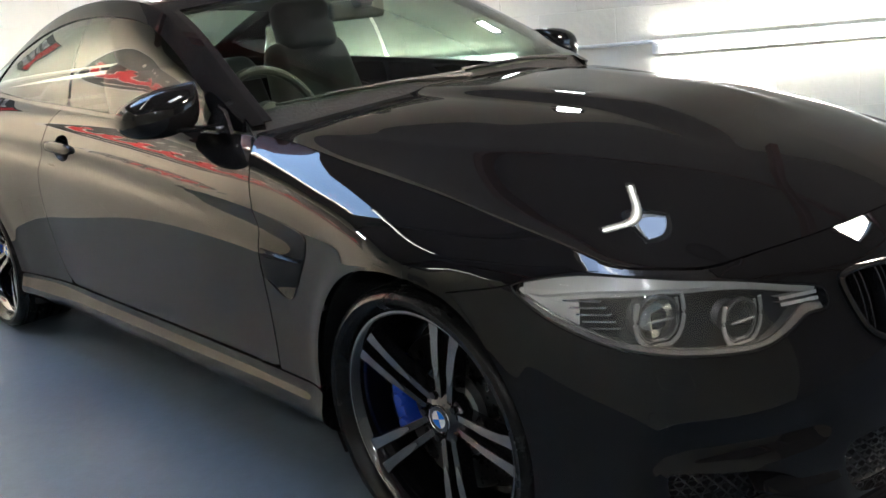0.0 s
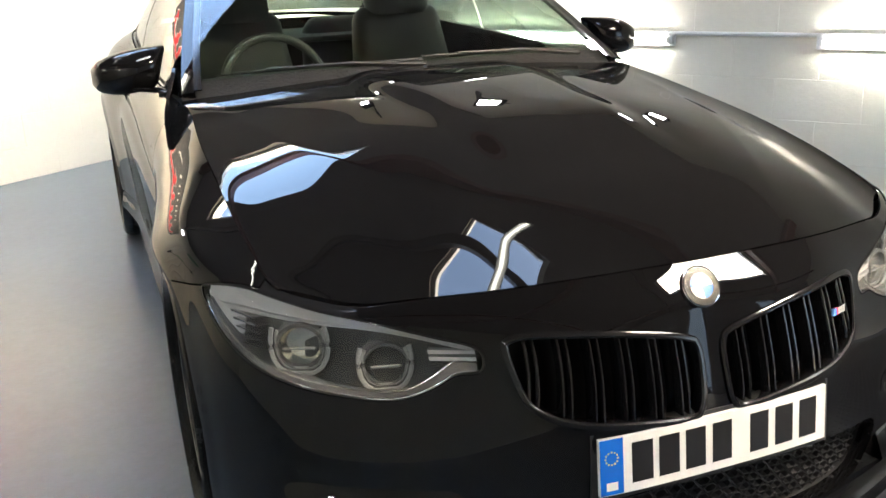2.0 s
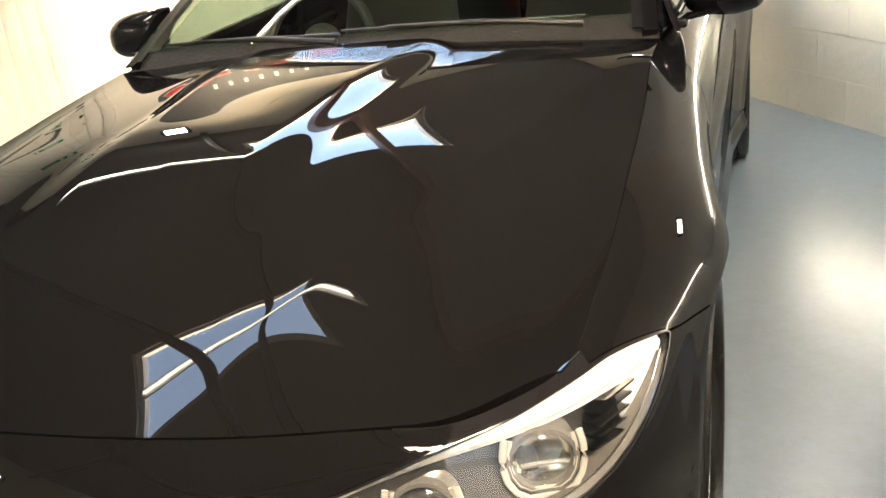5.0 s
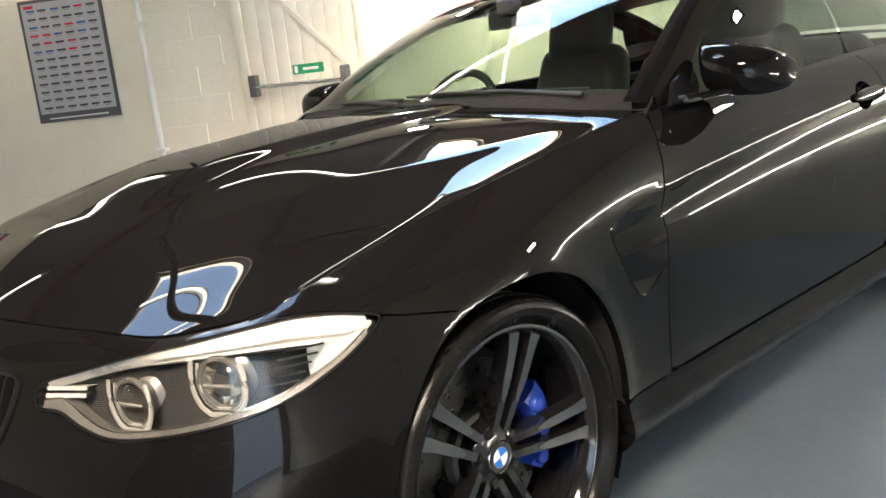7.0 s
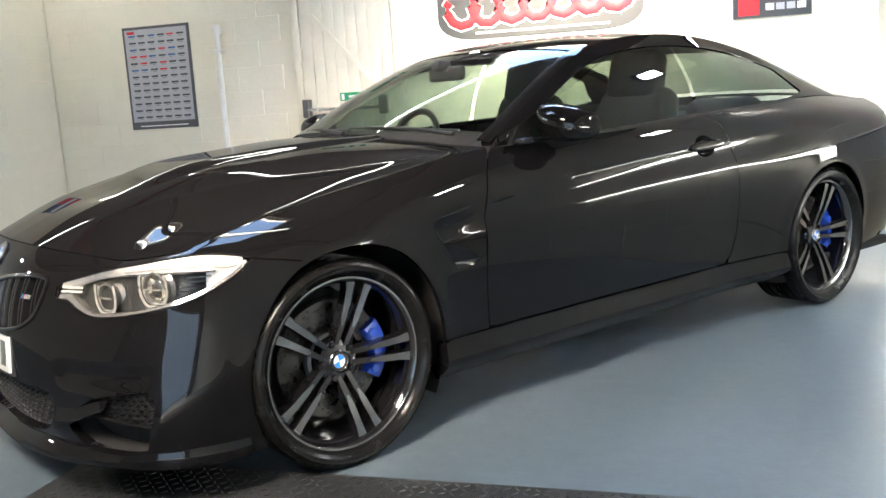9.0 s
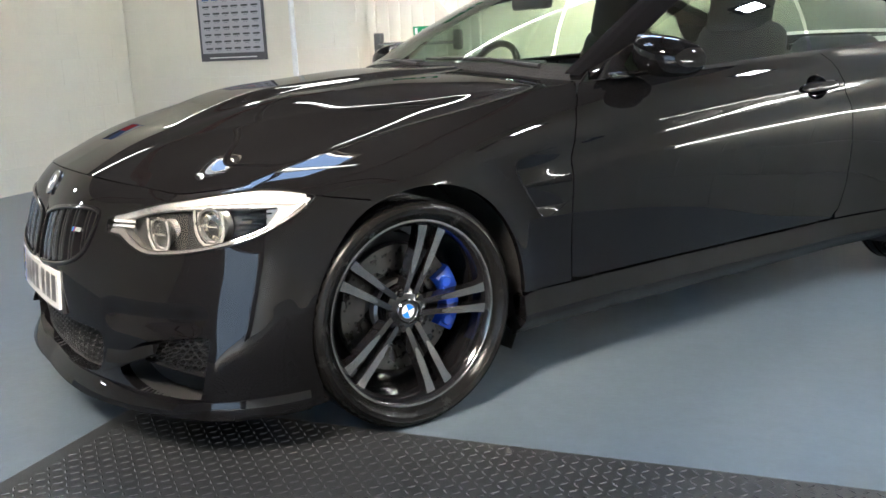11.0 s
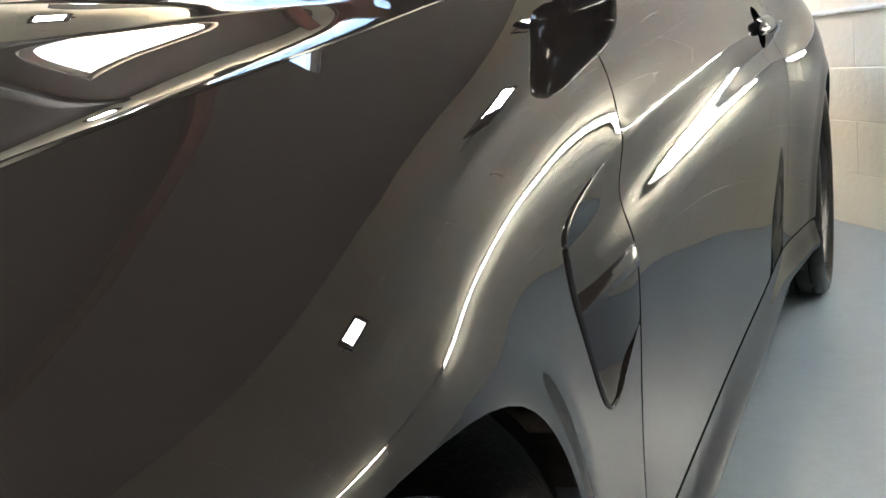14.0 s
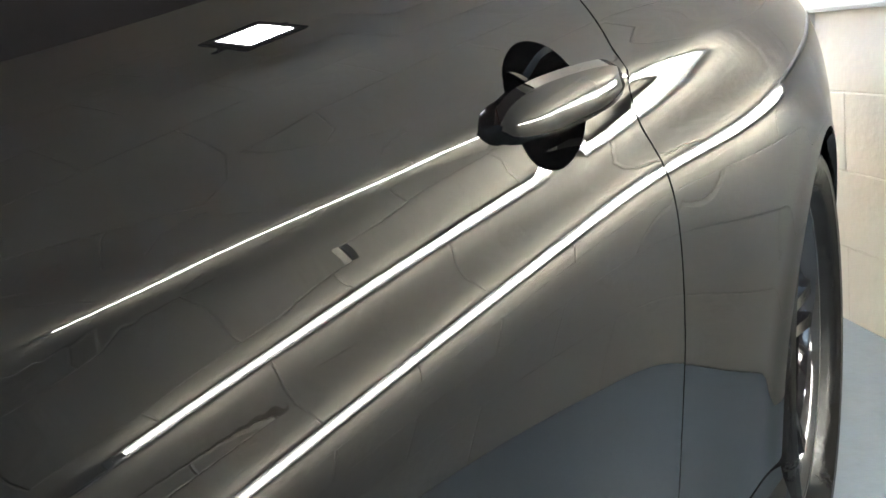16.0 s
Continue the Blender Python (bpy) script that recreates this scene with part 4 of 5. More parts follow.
LAMP_IN = shrink(LAMP, .0035)
for side in (1, -1):
    lay = (lambda v: v) if side > 0 else mirrored
    turn = (lambda f: f) if side > 0 else flip
    v, f, _ = trimmed(steps(.43, 1.07, .012), steps(.55, .745, .012), [tuple(p) for p in LAMP_IN], [], lamp_place(.001))
    lamp = put("headlamp", lay(v), turn(f), LENSGLASS, car, "clear headlamp with twin ring projectors")
    lamp.visible_shadow = False
    v, f = ribbon(shrink(LAMP, .002), lamp_place(.0005), lamp_place(.06))
    put("lamp_wall", lay(v), turn(f), LAMPDARK, lamp)
    v, f = ring_frame(shrink(LAMP, .0015), .004, .0006)
    put("lamp_seal", lay(v), turn(f), TRIM, lamp)
    ss = np.linspace(.56, .86, 44)
    rim = np.interp(ss, [p[0] for p in LAMP[:len(LAMP) // 2]], [p[1] for p in LAMP[:len(LAMP) // 2]])
    rows = [inward(ss, rim - .003, .0025), inward(ss, (rim + z_top(ss)) / 2, .0022), inward(ss, z_top(ss) - .0002, .0025)]
    put("lamp_gasket", lay(np.concatenate(rows)), turn([(k * 44 + i, k * 44 + i + 1, (k + 1) * 44 + i + 1, (k + 1) * 44 + i) for k in range(2) for i in range(43)]), TRIM, lamp)
    v, f, _ = trimmed(steps(.43, 1.07, .014), steps(.55, .745, .014), [tuple(p) for p in shrink(LAMP, .003)], [], lambda s, z: inward(s, z, .050 + .012 * np.sin(s * 9)))
    put("lamp_housing", lay(v), turn(f), LAMPGREY, lamp, "dark grey lamp housing")
    # bright brow along the top edge
    ss = np.linspace(.455, 1.035, 50)
    top = np.interp(ss, [p[0] for p in LAMP[:len(LAMP) // 2]], [p[1] for p in LAMP[:len(LAMP) // 2]])
    wid = .011 + .030 * smooth01(ss, .5, .98) - .012 * smooth01(ss, .99, 1.035)
    rows = [inward(ss, top - .004, .004), inward(ss, top - .004 - wid * .72, .013), inward(ss, top - .006 - wid * .80, .020), inward(ss, top - .006 - wid, .022), inward(ss, top - .010 - wid, .050)]
    n = len(ss)
    put("lamp_brow", lay(np.concatenate(rows)), turn([(k * n + i, k * n + i + 1, (k + 1) * n + i + 1, (k + 1) * n + i) for k in range(4) for i in range(n - 1)]), LAMPBRIGHT, lamp, "bright silver brow reflector")
    # grey edge along the bottom with a thin chrome line at each side
    low = sorted(LAMP[len(LAMP) // 2:])
    ss = np.linspace(.452, 1.03, 60)
    bot = np.interp(ss, [p[0] for p in low], [p[1] for p in low])
    lift = .010 * np.exp(-((ss - .50) / .05) ** 2)
    rows = [inward(ss, bot + .003, .004), inward(ss, bot + .015 + lift, .010), inward(ss, bot + .017 + lift, .016), inward(ss, bot + .018 + lift, .048)]
    n = len(ss)
    edge = put("lamp_lower_edge", lay(np.concatenate(rows)), turn([(k * n + i, k * n + i + 1, (k + 1) * n + i + 1, (k + 1) * n + i) for k in range(3) for i in range(n - 1)]), LAMPDARK, lamp, "dark grey lower edge")
    for rise, deep in ((.0055 + 0 * lift, .0045), (.0155 + lift, .0095)):
        line = lay(inward(ss, bot + rise, deep))
        part("chrome_line", tube_bm([Vector(p) for p in line], .0016, 6), LAMPCHROME, edge)
    # projectors with open hexagonal rings
    for cs, cz, r in ((.617, .622, .045), (.775, .648, .049)):
        c = skin(np.array([cs]), np.array([cz]))[0]
        nrm = skin_normal(np.array([cs]), np.array([cz]))[0]
        ahead = Vector((nrm[0] * .55, nrm[1] * .55 - .45, 0)).normalized()
        m = Matrix.Translation(Vector(c) - Vector(nrm) * .030) @ ahead.to_track_quat("Z", "Y").to_matrix().to_4x4()
        if side < 0:
            m = Matrix.Diagonal((-1, 1, 1, 1)) @ m
        for nm, prof, mat, lab in (("projector_lens", [(0, .012), (r * .35, .010), (r * .6, .004), (r * .78, -.006)], LENSGLASS, ""),
                                   ("projector_bowl", [(r * .80, .002), (r * .82, -.004), (r * .6, -.022), (0, -.030)], REFLECTOR, ""),
                                   ("projector_bezel", [(r * 1.02, .0), (r * .98, .006), (r * .86, .006), (r * .80, .0), (r * .80, -.02), (r * 1.02, -.03)], LAMPDARK, "")):
            bm = lathe(prof, 36, "z")
            bmesh.ops.transform(bm, verts=list(bm.verts), matrix=m)
            ob = part(nm, bm, mat, lamp, lab)
            if mat is LENSGLASS:
                ob.visible_shadow = False
        side_xy = [(-.96, .86), (-1.04, .45), (-1.06, .0), (-.98, -.42), (-.78, -.78), (-.46, -1.0)]
        for scale, up, thick, nm in ((1.03, .010, .0030, "light_ring"), (.86, .004, .0022, "inner_ring")):
            loop = [(x, y) for x, y in side_xy] + [(-x, y) for x, y in side_xy[::-1]]
            pts = [Vector((r * scale * x, r * scale * y, up)) for x, y in loop]
            pts = [a.lerp(b2, u) for a, b2 in zip(pts, pts[1:]) for u in (0, .5)] + [pts[-1]]
            part(nm, tube_bm([m @ p for p in pts], thick, 8, 1.6), RINGWHITE, lamp, "pale open light ring")
        bar = box((-r * .62, -.0025, .008), (r * .62, .0035, .013), .0015)
        bmesh.ops.transform(bar, verts=list(bar.verts), matrix=m)
        part("projector_shutter", bar, SATIN, lamp)
    ss = np.linspace(.925, 1.045, 16)
    hi = np.interp(ss, [p[0] for p in LAMP[:len(LAMP) // 2]], [p[1] for p in LAMP[:len(LAMP) // 2]]) - .012
    lo = np.interp(ss, [p[0] for p in low], [p[1] for p in low]) + .012
    rows = [inward(ss, lo + (hi - lo) * u, .030 - .018 * (ss - .925) / .12) for u in np.linspace(0, 1, 6)]
    put("lamp_end_reflector", lay(np.concatenate(rows)), turn([(k * 16 + i, k * 16 + i + 1, (k + 1) * 16 + i + 1, (k + 1) * 16 + i) for k in range(5) for i in range(15)]), LAMPBRIGHT, lamp)
    for k in range(5):
        z0 = .634 + .0125 * k
        ss = np.linspace(.848 + .008 * k, .905 + .012 * k, 8)
        rows = [inward(ss, np.full(8, z0), .012), inward(ss, np.full(8, z0 + .004), .010), inward(ss, np.full(8, z0 + .004), .045), inward(ss, np.full(8, z0), .045)]
        put("lamp_fin", lay(np.concatenate(rows)), turn([(k2 * 8 + i, k2 * 8 + i + 1, ((k2 + 1) % 4) * 8 + i + 1, ((k2 + 1) % 4) * 8 + i) for k2 in range(4) for i in range(7)]), LAMPCHROME, lamp)
    for k in range(2):
        ss = np.linspace(.452, .535, 6)
        z0 = .632 + .012 * k
        rows = [inward(ss, np.full(6, z0), .012), inward(ss, np.full(6, z0 + .007), .010), inward(ss, np.full(6, z0 + .007), .04)]
        put("lamp_indicator", lay(np.concatenate(rows)), turn([(k2 * 6 + i, k2 * 6 + i + 1, (k2 + 1) * 6 + i + 1, (k2 + 1) * 6 + i) for k2 in range(2) for i in range(5)]), LAMPBRIGHT, lamp)

# number plate, gently bent, with dark bars in place of its characters
def on_nose(x, z, up):
    x = np.asarray(x, float)
    y = -.829 + .30 * np.abs(x) ** 2.6 + (.43 - np.asarray(z, float)) * -.09 - up
    return np.stack([x, y, np.asarray(z, float) + 0 * x], -1)


def plate_piece(name, x0, x1, z0, z1, up0, up1, mat, parent, label=""):
    xs = np.linspace(x0, x1, max(2, int((x1 - x0) / .02) + 2))
    n = len(xs)
    rows = [on_nose(xs, np.full(n, z), u) for z, u in ((z0, up0), (z0, up1), (z1, up1), (z1, up0))]
    f = [(k * n + i, k * n + i + 1, ((k + 1) % 4) * n + i + 1, ((k + 1) % 4) * n + i) for k in range(4) for i in range(n - 1)]
    f += [(0, n, 2 * n, 3 * n), (n - 1, 4 * n - 1, 3 * n - 1, 2 * n - 1)]
    return put(name, np.concatenate(rows), f, mat, parent, label, sharp=30)


plate = plate_piece("number_plate", -.26, .26, .374, .486, -.004, .003, PLATEWHITE, car, "white number plate with a blue end band")
plate_piece("plate_holder", -.272, .272, .362, .494, -.03, -.0042, PLASTIC, plate)
plate_piece("plate_band", -.2585, -.212, .3755, .4845, .0031, .0036, PLATEBLUE, plate)
for k, c in enumerate((-.172, -.115, -.057, .003, .090, .151, .212)):
    plate_piece("plate_bar", c - .022, c + .022, .391, .470, .0031, .0037, PLATEBLACK, plate)
for k in range(12):
    a = radians(30 * k)
    plate_piece("plate_star", -.2353 + .0125 * math.cos(a) - .0014, -.2353 + .0125 * math.cos(a) + .0014, .447 + .0125 * math.sin(a) - .0014, .447 + .0125 * math.sin(a) + .0014, .0037, .004,
                material("star_yellow", (.8, .6, .05), .4) if k == 0 else bpy.data.materials["star_yellow"], plate)
plate_piece("plate_bar", -.247, -.224, .384, .400, .0037, .004, PLATEWHITE, plate)


# intakes with honeycomb mesh
def honeycomb(outline, pitch, depth, rise, parent, both, name):
    """Cell walls of a hexagon mesh inside an outline."""
    p = np.array(outline)
    lo, hi = p.min(0), p.max(0)
    cells = []
    row = 0
    z = lo[1]
    while z < hi[1] + pitch:
        s = lo[0] + (pitch / 2 if row % 2 else 0)
        while s < hi[0] + pitch:
            cells.append((s, z))
            s += pitch
        z += pitch * .62
        row += 1
    d, _ = distances(np.array(cells), outline)
    vs, fs = [], []
    for (s, z), k in zip(cells, d):
        if k < -pitch * .2:
            continue
        hexa = [(s + pitch * .50 * x, z + pitch * .50 * y) for x, y in ((.5, .62), (1.0, 0), (.5, -.62), (-.5, -.62), (-1.0, 0), (-.5, .62))]
        inner = [(s + (a - s) * .80, z + (b - z) * .80) for a, b in hexa]
        base = len(vs)
        for poly, dep in ((hexa, depth), (inner, depth), (inner, depth + rise)):
            a = np.array(poly)
            vs += list(inward(np.clip(np.abs(a[:, 0]), 0, 2), a[:, 1], dep) * np.where(a[:, :1] < 0, [[-1, 1, 1]], [[1, 1, 1]]))
        for i in range(6):
            j = (i + 1) % 6
            fs.append((base + i, base + j, base + 6 + j, base + 6 + i))
            fs.append((base + 6 + i, base + 6 + j, base + 12 + j, base + 12 + i))
    ob = put(name, vs, fs, PLASTIC, parent)
    if both:
        put(name, mirrored(vs), flip(fs), PLASTIC, parent)
    return ob


full_mouth = [(s, z) for s, z in MOUTH if s > 0] + [(-s, z) for s, z in MOUTH[::-1] if s > 0]
honeycomb(full_mouth, .034, .035, .02, car, False, "lower_grille")
honeycomb([(.575, .342), (.770, .364), (.762, .262), (.65, .276), (.575, .288)], .024, .022, .02, car, True, "side_grille")
for poly, name, both in ((SIDE_INTAKE, "intake_duct", True), (full_mouth, "mouth_duct", False)):
    p = np.array(poly)
    sg = np.where(p[:, :1] < 0, [[-1, 1, 1]], [[1, 1, 1]])
    a, b = inward(np.abs(p[:, 0]), p[:, 1], .0) * sg, inward(np.abs(p[:, 0]), p[:, 1], .09) * sg
    n = len(p)
    v = np.concatenate([a, b, [b.mean(0)]])
    f = [(i, (i + 1) % n, n + (i + 1) % n, n + i) for i in range(n)] + [(n + i, n + (i + 1) % n, 2 * n) for i in range(n)]
    put(name, v, f, UNDER, car)
    if both:
        put(name, mirrored(v), flip(f), UNDER, car)
# winglet across the inner end of each side intake, washer cover and light-edged lower lip
for side in (1, -1):
    lay = (lambda v: v) if side > 0 else mirrored
    turn = (lambda f: f) if side > 0 else flip
    ss = np.linspace(.448, .632, 18)
    k = (ss - .448) / .184
    rows = [inward(ss, .304 + .042 * k, .012 + .010 * k), inward(ss, .301 + .042 * k, .002 + .010 * k), inward(ss, .296 + .042 * k, -.001 + .010 * k),
            inward(ss, .244 + .072 * k, -.026 + .020 * k), inward(ss, .238 + .074 * k, -.026 + .020 * k), inward(ss, .234 + .076 * k, .03)]
    n = len(ss)
    put("bumper_winglet", lay(np.concatenate(rows)), turn([(a * n + i, a * n + i + 1, (a + 1) * n + i + 1, (a + 1) * n + i) for a in range(5) for i in range(n - 1)]), PAINT, car, "gloss black air guide across the intake")
    ss = np.linspace(.575, .768, 24)
    zz = .288 - .028 * (ss - .575) / .193
    rows = [inward(ss, zz + h, d) for h, d in ((.004, .034), (.002, .018), (-.004, .015), (-.008, .018), (-.009, .06))]
    put("intake_divider", lay(np.concatenate(rows)), turn([(a * 24 + i, a * 24 + i + 1, (a + 1) * 24 + i + 1, (a + 1) * 24 + i) for a in range(4) for i in range(23)]), TRIM, car)
    cover = rounded([(.715, .514), (.730, .552), (.792, .560), (.778, .522)], 5, .22)
    v, f = ring_frame(cover, .0014, .0002)
    put("washer_cover", lay(v), turn(f), TRIM, car)
# chin lip
ss = np.linspace(0, 1.0, 60)
rows = []
for z, u in ((.194, -.004), (.186, .014), (.168, .036), (.158, .036), (.146, -.01)):
    rows.append(inward(ss, np.maximum(np.full(60, z), z_bottom(ss)), -u * (1 - .75 * smooth01(ss, .40, .85))) - np.array([0, 0, .012]) * (1 if z < .17 else 0))
v = np.concatenate(rows)
f = [(k * 60 + i, k * 60 + i + 1, (k + 1) * 60 + i + 1, (k + 1) * 60 + i) for k in range(4) for i in range(59)]
panel("chin_lip", v, f, PAINT, car, both=True, weld=.002, flange=0)
# small sensor discs in the bumper
for s, z in ((.79, .473), (1.0, .466), (1.02, .50)):
    for side in (1, -1):
        c, nn = skin(np.array([s]), np.array([z]))[0], skin_normal(np.array([s]), np.array([z]))[0]
        bm = lathe([(0, .0003), (.0085, .0003), (.0092, -.0006), (.0098, .0003), (.0102, -.002)], 24, "z")
        m = Matrix.Translation(c) @ Vector(nn).to_track_quat("Z", "Y").to_matrix().to_4x4()
        bmesh.ops.transform(bm, verts=list(bm.verts), matrix=(m if side > 0 else Matrix.Diagonal((-1, 1, 1, 1)) @ m))
        part("parking_sensor", bm, PAINT, car)

# strake in the wing vent
for side in (1, -1):
    lay = (lambda v: v) if side > 0 else mirrored
    turn = (lambda f: f) if side > 0 else flip
    ss = np.linspace(SIDE0 + .412, SIDE0 + .601, 24)
    k = (ss - ss[0]) / (ss[-1] - ss[0])
    zc = .646 + .020 * k

    def on_vent(h, d):
        p = vent_place(ss, zc + h * (.3 + .9 * k))
        p[:, 0] += d * (1 - .55 * k ** 3)
        return p

    rows = [on_vent(h, d) for h, d in ((-.020, -.012), (-.018, .003), (-.013, .010), (-.004, .011), (.002, .004), (.003, -.012))]
    v = np.concatenate(rows)
    put("vent_strake", lay(v), turn([(a * 24 + i, a * 24 + i + 1, (a + 1) * 24 + i + 1, (a + 1) * 24 + i) for a in range(5) for i in range(23)]), STRAKE, car, "black vent strake")
    # rounded lip along the vent's leading edge
    lip = np.array([p for p in VENT_CUT if p[0] < SIDE0 + .545])
    first = int(np.argmax(np.hypot(*(lip - np.roll(lip, 1, 0)).T)))
    lip = np.roll(lip, -first, 0)
    at = skin(lip[:, 0], lip[:, 1])
    thick = [.0006 + .0022 * math.sin(math.pi * i / (len(at) - 1)) ** .5 for i in range(len(at))]
    part("vent_lip", tube_bm([Vector(p) for p in lay(at)], thick, 8), PAINT, car)
    # dark slit at the front end of the strake
    rim = np.array([p for p in VENT if p[0] < SIDE0 + .53])
    rim = rim[np.argsort(-rim[:, 1])]
    rim = rim[(rim[:, 1] > .600) & (rim[:, 1] < .672)]
    rows = [vent_place(rim[:, 0] + .002, rim[:, 1]), vent_place(rim[:, 0] + .009, rim[:, 1])]
    rows = [p + np.array([.0012, 0, 0]) for p in rows]
    n = len(rim)
    put("vent_slit", lay(np.concatenate(rows)), turn([(i, i + 1, n + i + 1, n + i) for i in range(n - 1)]), UNDER, car)
    # door handle: cup and bar
    p = np.array(HANDLE_CUP)
    n = len(p)
    c = p.mean(0)
    loops = []
    for sc, d in ((1.0, 0.0), (.94, .010), (.75, .024), (.4, .032)):
        e = c + (p - c) * sc
        loops.append(inward(e[:, 0], e[:, 1], d))
    v = np.concatenate(loops)
    f = [(a * n + i, a * n + (i + 1) % n, (a + 1) * n + (i + 1) % n, (a + 1) * n + i) for a in range(3) for i in range(n)] + [tuple(range(3 * n, 4 * n))]
    door = doors[0] if side > 0 else doors[1]
    put("handle_cup", lay(v), turn(f), PAINT, door)
    ss = np.linspace(SIDE0 + 1.782, SIDE0 + 2.022, 28)
    rows, m = [], 12
    for i, s in enumerate(ss):
        k = i / 27
        wide = (.0145 + .004 * math.sin(k * math.pi)) * min(1, math.sqrt(max(1 - (2 * k - 1) ** 8, .02)))
        rise = .021 * (1 - abs(2 * k - 1) ** 5)
        zc = .851 + .006 * k
        for a in np.linspace(0, 2 * math.pi, m, endpoint=False):
            rows.append(inward(np.array([s]), np.array([zc + wide * math.cos(a)]), -(rise * .62 + .011 * math.sin(a) * (1 if math.sin(a) > 0 else .5) - .002))[0])
    f = [(i * m + j, i * m + (j + 1) % m, (i + 1) * m + (j + 1) % m, (i + 1) * m + j) for i in range(27) for j in range(m)] + [tuple(range(m)), tuple(range(27 * m, 28 * m))[::-1]]
    put("door_handle", lay(rows), turn(f), PAINT, door, "gloss black pull handle")

# ---------------------------------------------------------------- mirrors, wipers
def mirror_shell(side):
    """Stations from the pointed inner tip outwards: x, front y, rear y, low z, high z."""
    rows = np.array([(.822, .940, .968, 1.092, 1.108), (.838, .905, .980, 1.045, 1.109), (.852, .882, .990, 1.000, 1.108), (.875, .868, .997, .982, 1.107), (.915, .860, 1.003, .972, 1.104),
                     (.955, .864, 1.008, .967, 1.097), (.990, .878, 1.012, .967, 1.087), (1.018, .900, 1.016, .972, 1.074), (1.038, .928, 1.018, .982, 1.060), (1.050, .962, 1.016, .998, 1.043)])
    at = spline(rows[:, 0], rows[:, 1:])
    bm = bmesh.new()
    rings, n = [], 28
    for x in np.concatenate([np.linspace(.822, 1.01, 26), np.linspace(1.016, 1.05, 8)]):
        y0, y1, z0, z1 = at(x) + np.array([.072, .072, -.024, -.024])
        ring = []
        for a in np.linspace(0, 2 * math.pi, n, endpoint=False):
            c, d = math.cos(a), math.sin(a)
            yy = (y0 + y1) / 2 + (y1 - y0) / 2 * math.copysign(abs(c) ** (.95 if c < 0 else .45), c)
            zz = (z0 + z1) / 2 + (z1 - z0) / 2 * math.copysign(abs(d) ** .8, d)
            ring.append(bm.verts.new((side * float(x - .058), yy, zz)))
        rings.append(ring)
    for p, q in zip(rings, rings[1:]):
        for k in range(n):
            bm.faces.new((p[k], p[(k + 1) % n], q[(k + 1) % n], q[k]))
    bm.faces.new(rings[0])
    bm.faces.new(rings[-1])
    bmesh.ops.recalc_face_normals(bm, faces=list(bm.faces))
    return bm


for side in (1, -1):
    mir = part("wing_mirror", mirror_shell(side), PAINT, car, "gloss black door mirror with a pointed inner tip")
    arm = tube_bm([(side * x, y, z) for x, y, z in ((.775, .915, .957), (.80, .930, .956), (.825, .945, .958), (.855, .960, .962), (.89, .972, .970))], [.022, .018, .016, .018, .02], 12, .55)
    part("mirror_arm", arm, PAINT, mir)
    foot = box((.770, .845, .942), (.812, .950, .966), .009, 3)
    for p in foot.verts:
        p.co.x *= side
    if side < 0:
        bmesh.ops.reverse_faces(foot, faces=list(foot.faces))
    part("mirror_foot", foot, TRIM, mir)
    bm = bmesh.new()
    bmesh.ops.create_circle(bm, cap_ends=True, radius=1, segments=32, matrix=Matrix.Translation((side * .887, 1.0925, 1.010)) @ Matrix.Rotation(radians(-90), 4, "X") @ Matrix.Diagonal((.066, .045, 1, 1)))
    part("mirror_glass", bm, material("mirror_silver", (.9, .9, .9), .01, metal=1.0) if side > 0 else bpy.data.materials["mirror_silver"], mir)
    # sail at the foot of the pillar
    tri = [(.80, .945), (.945, .955), (.93, 1.02), (.87, 1.0)]
    bm = prism(tri, .012, lambda u, w, d: (side * (.795 - (w - .95) * .55 - d), u, w))
    part("mirror_sail", bm, TRIM, car)

for pts in ([(-.02, .655, 1.018), (-.25, .680, 1.018), (-.50, .745, 1.010), (-.64, .80, 1.003)], [(.58, .760, 1.004), (.35, .702, 1.016), (.10, .668, 1.024), (-.02, .668, 1.026)]):
    blade = part("wiper", tube_bm(pts, [.006, .0055, .005, .004], 8), PLASTIC, car, "black wiper lying at the foot of the windscreen")
    part("wiper_arm", tube_bm([(pts[0][0], pts[0][1] - .03, pts[0][2] - .012), (pts[1][0], pts[1][1] - .012, pts[1][2] + .004), (pts[2][0], pts[2][1] - .005, pts[2][2] + .005)], [.009, .006, .004], 8), PLASTIC, blade)

# ---------------------------------------------------------------- cabin
cab = part("dashboard", box((-.70, .72, .60), (.70, 1.10, .90), .05, 4), CABIN, car, "black dashboard")
for p in cab.data.vertices:
    if p.co.z > .85:
        p.co.z += .02 * (1 - (p.co.y - .72) / .4)
part("instrument_hood", box((-.56, .95, .86), (-.20, 1.14, .945), .04, 4), CABIN, cab)
part("cabin_floor", box((-.74, .75, .24), (.74, 2.85, .30), .01), UNDER, car)
part("parcel_shelf", box((-.62, 2.55, .93), (.62, 3.2, .96), .01), CABIN, car)
wheel_bm = bmesh.new()
m = Matrix.Translation((-.37, 1.235, .90)) @ Matrix.Rotation(radians(66), 4, "X")
rings = []
for k in range(48):
    a = 2 * math.pi * k / 48
    rings.append([wheel_bm.verts.new(m @ Vector(((.183 + .016 * math.cos(b)) * math.cos(a), (.183 + .016 * math.cos(b)) * math.sin(a), .016 * math.sin(b)))) for b in (2 * math.pi * j / 10 for j in range(10))])
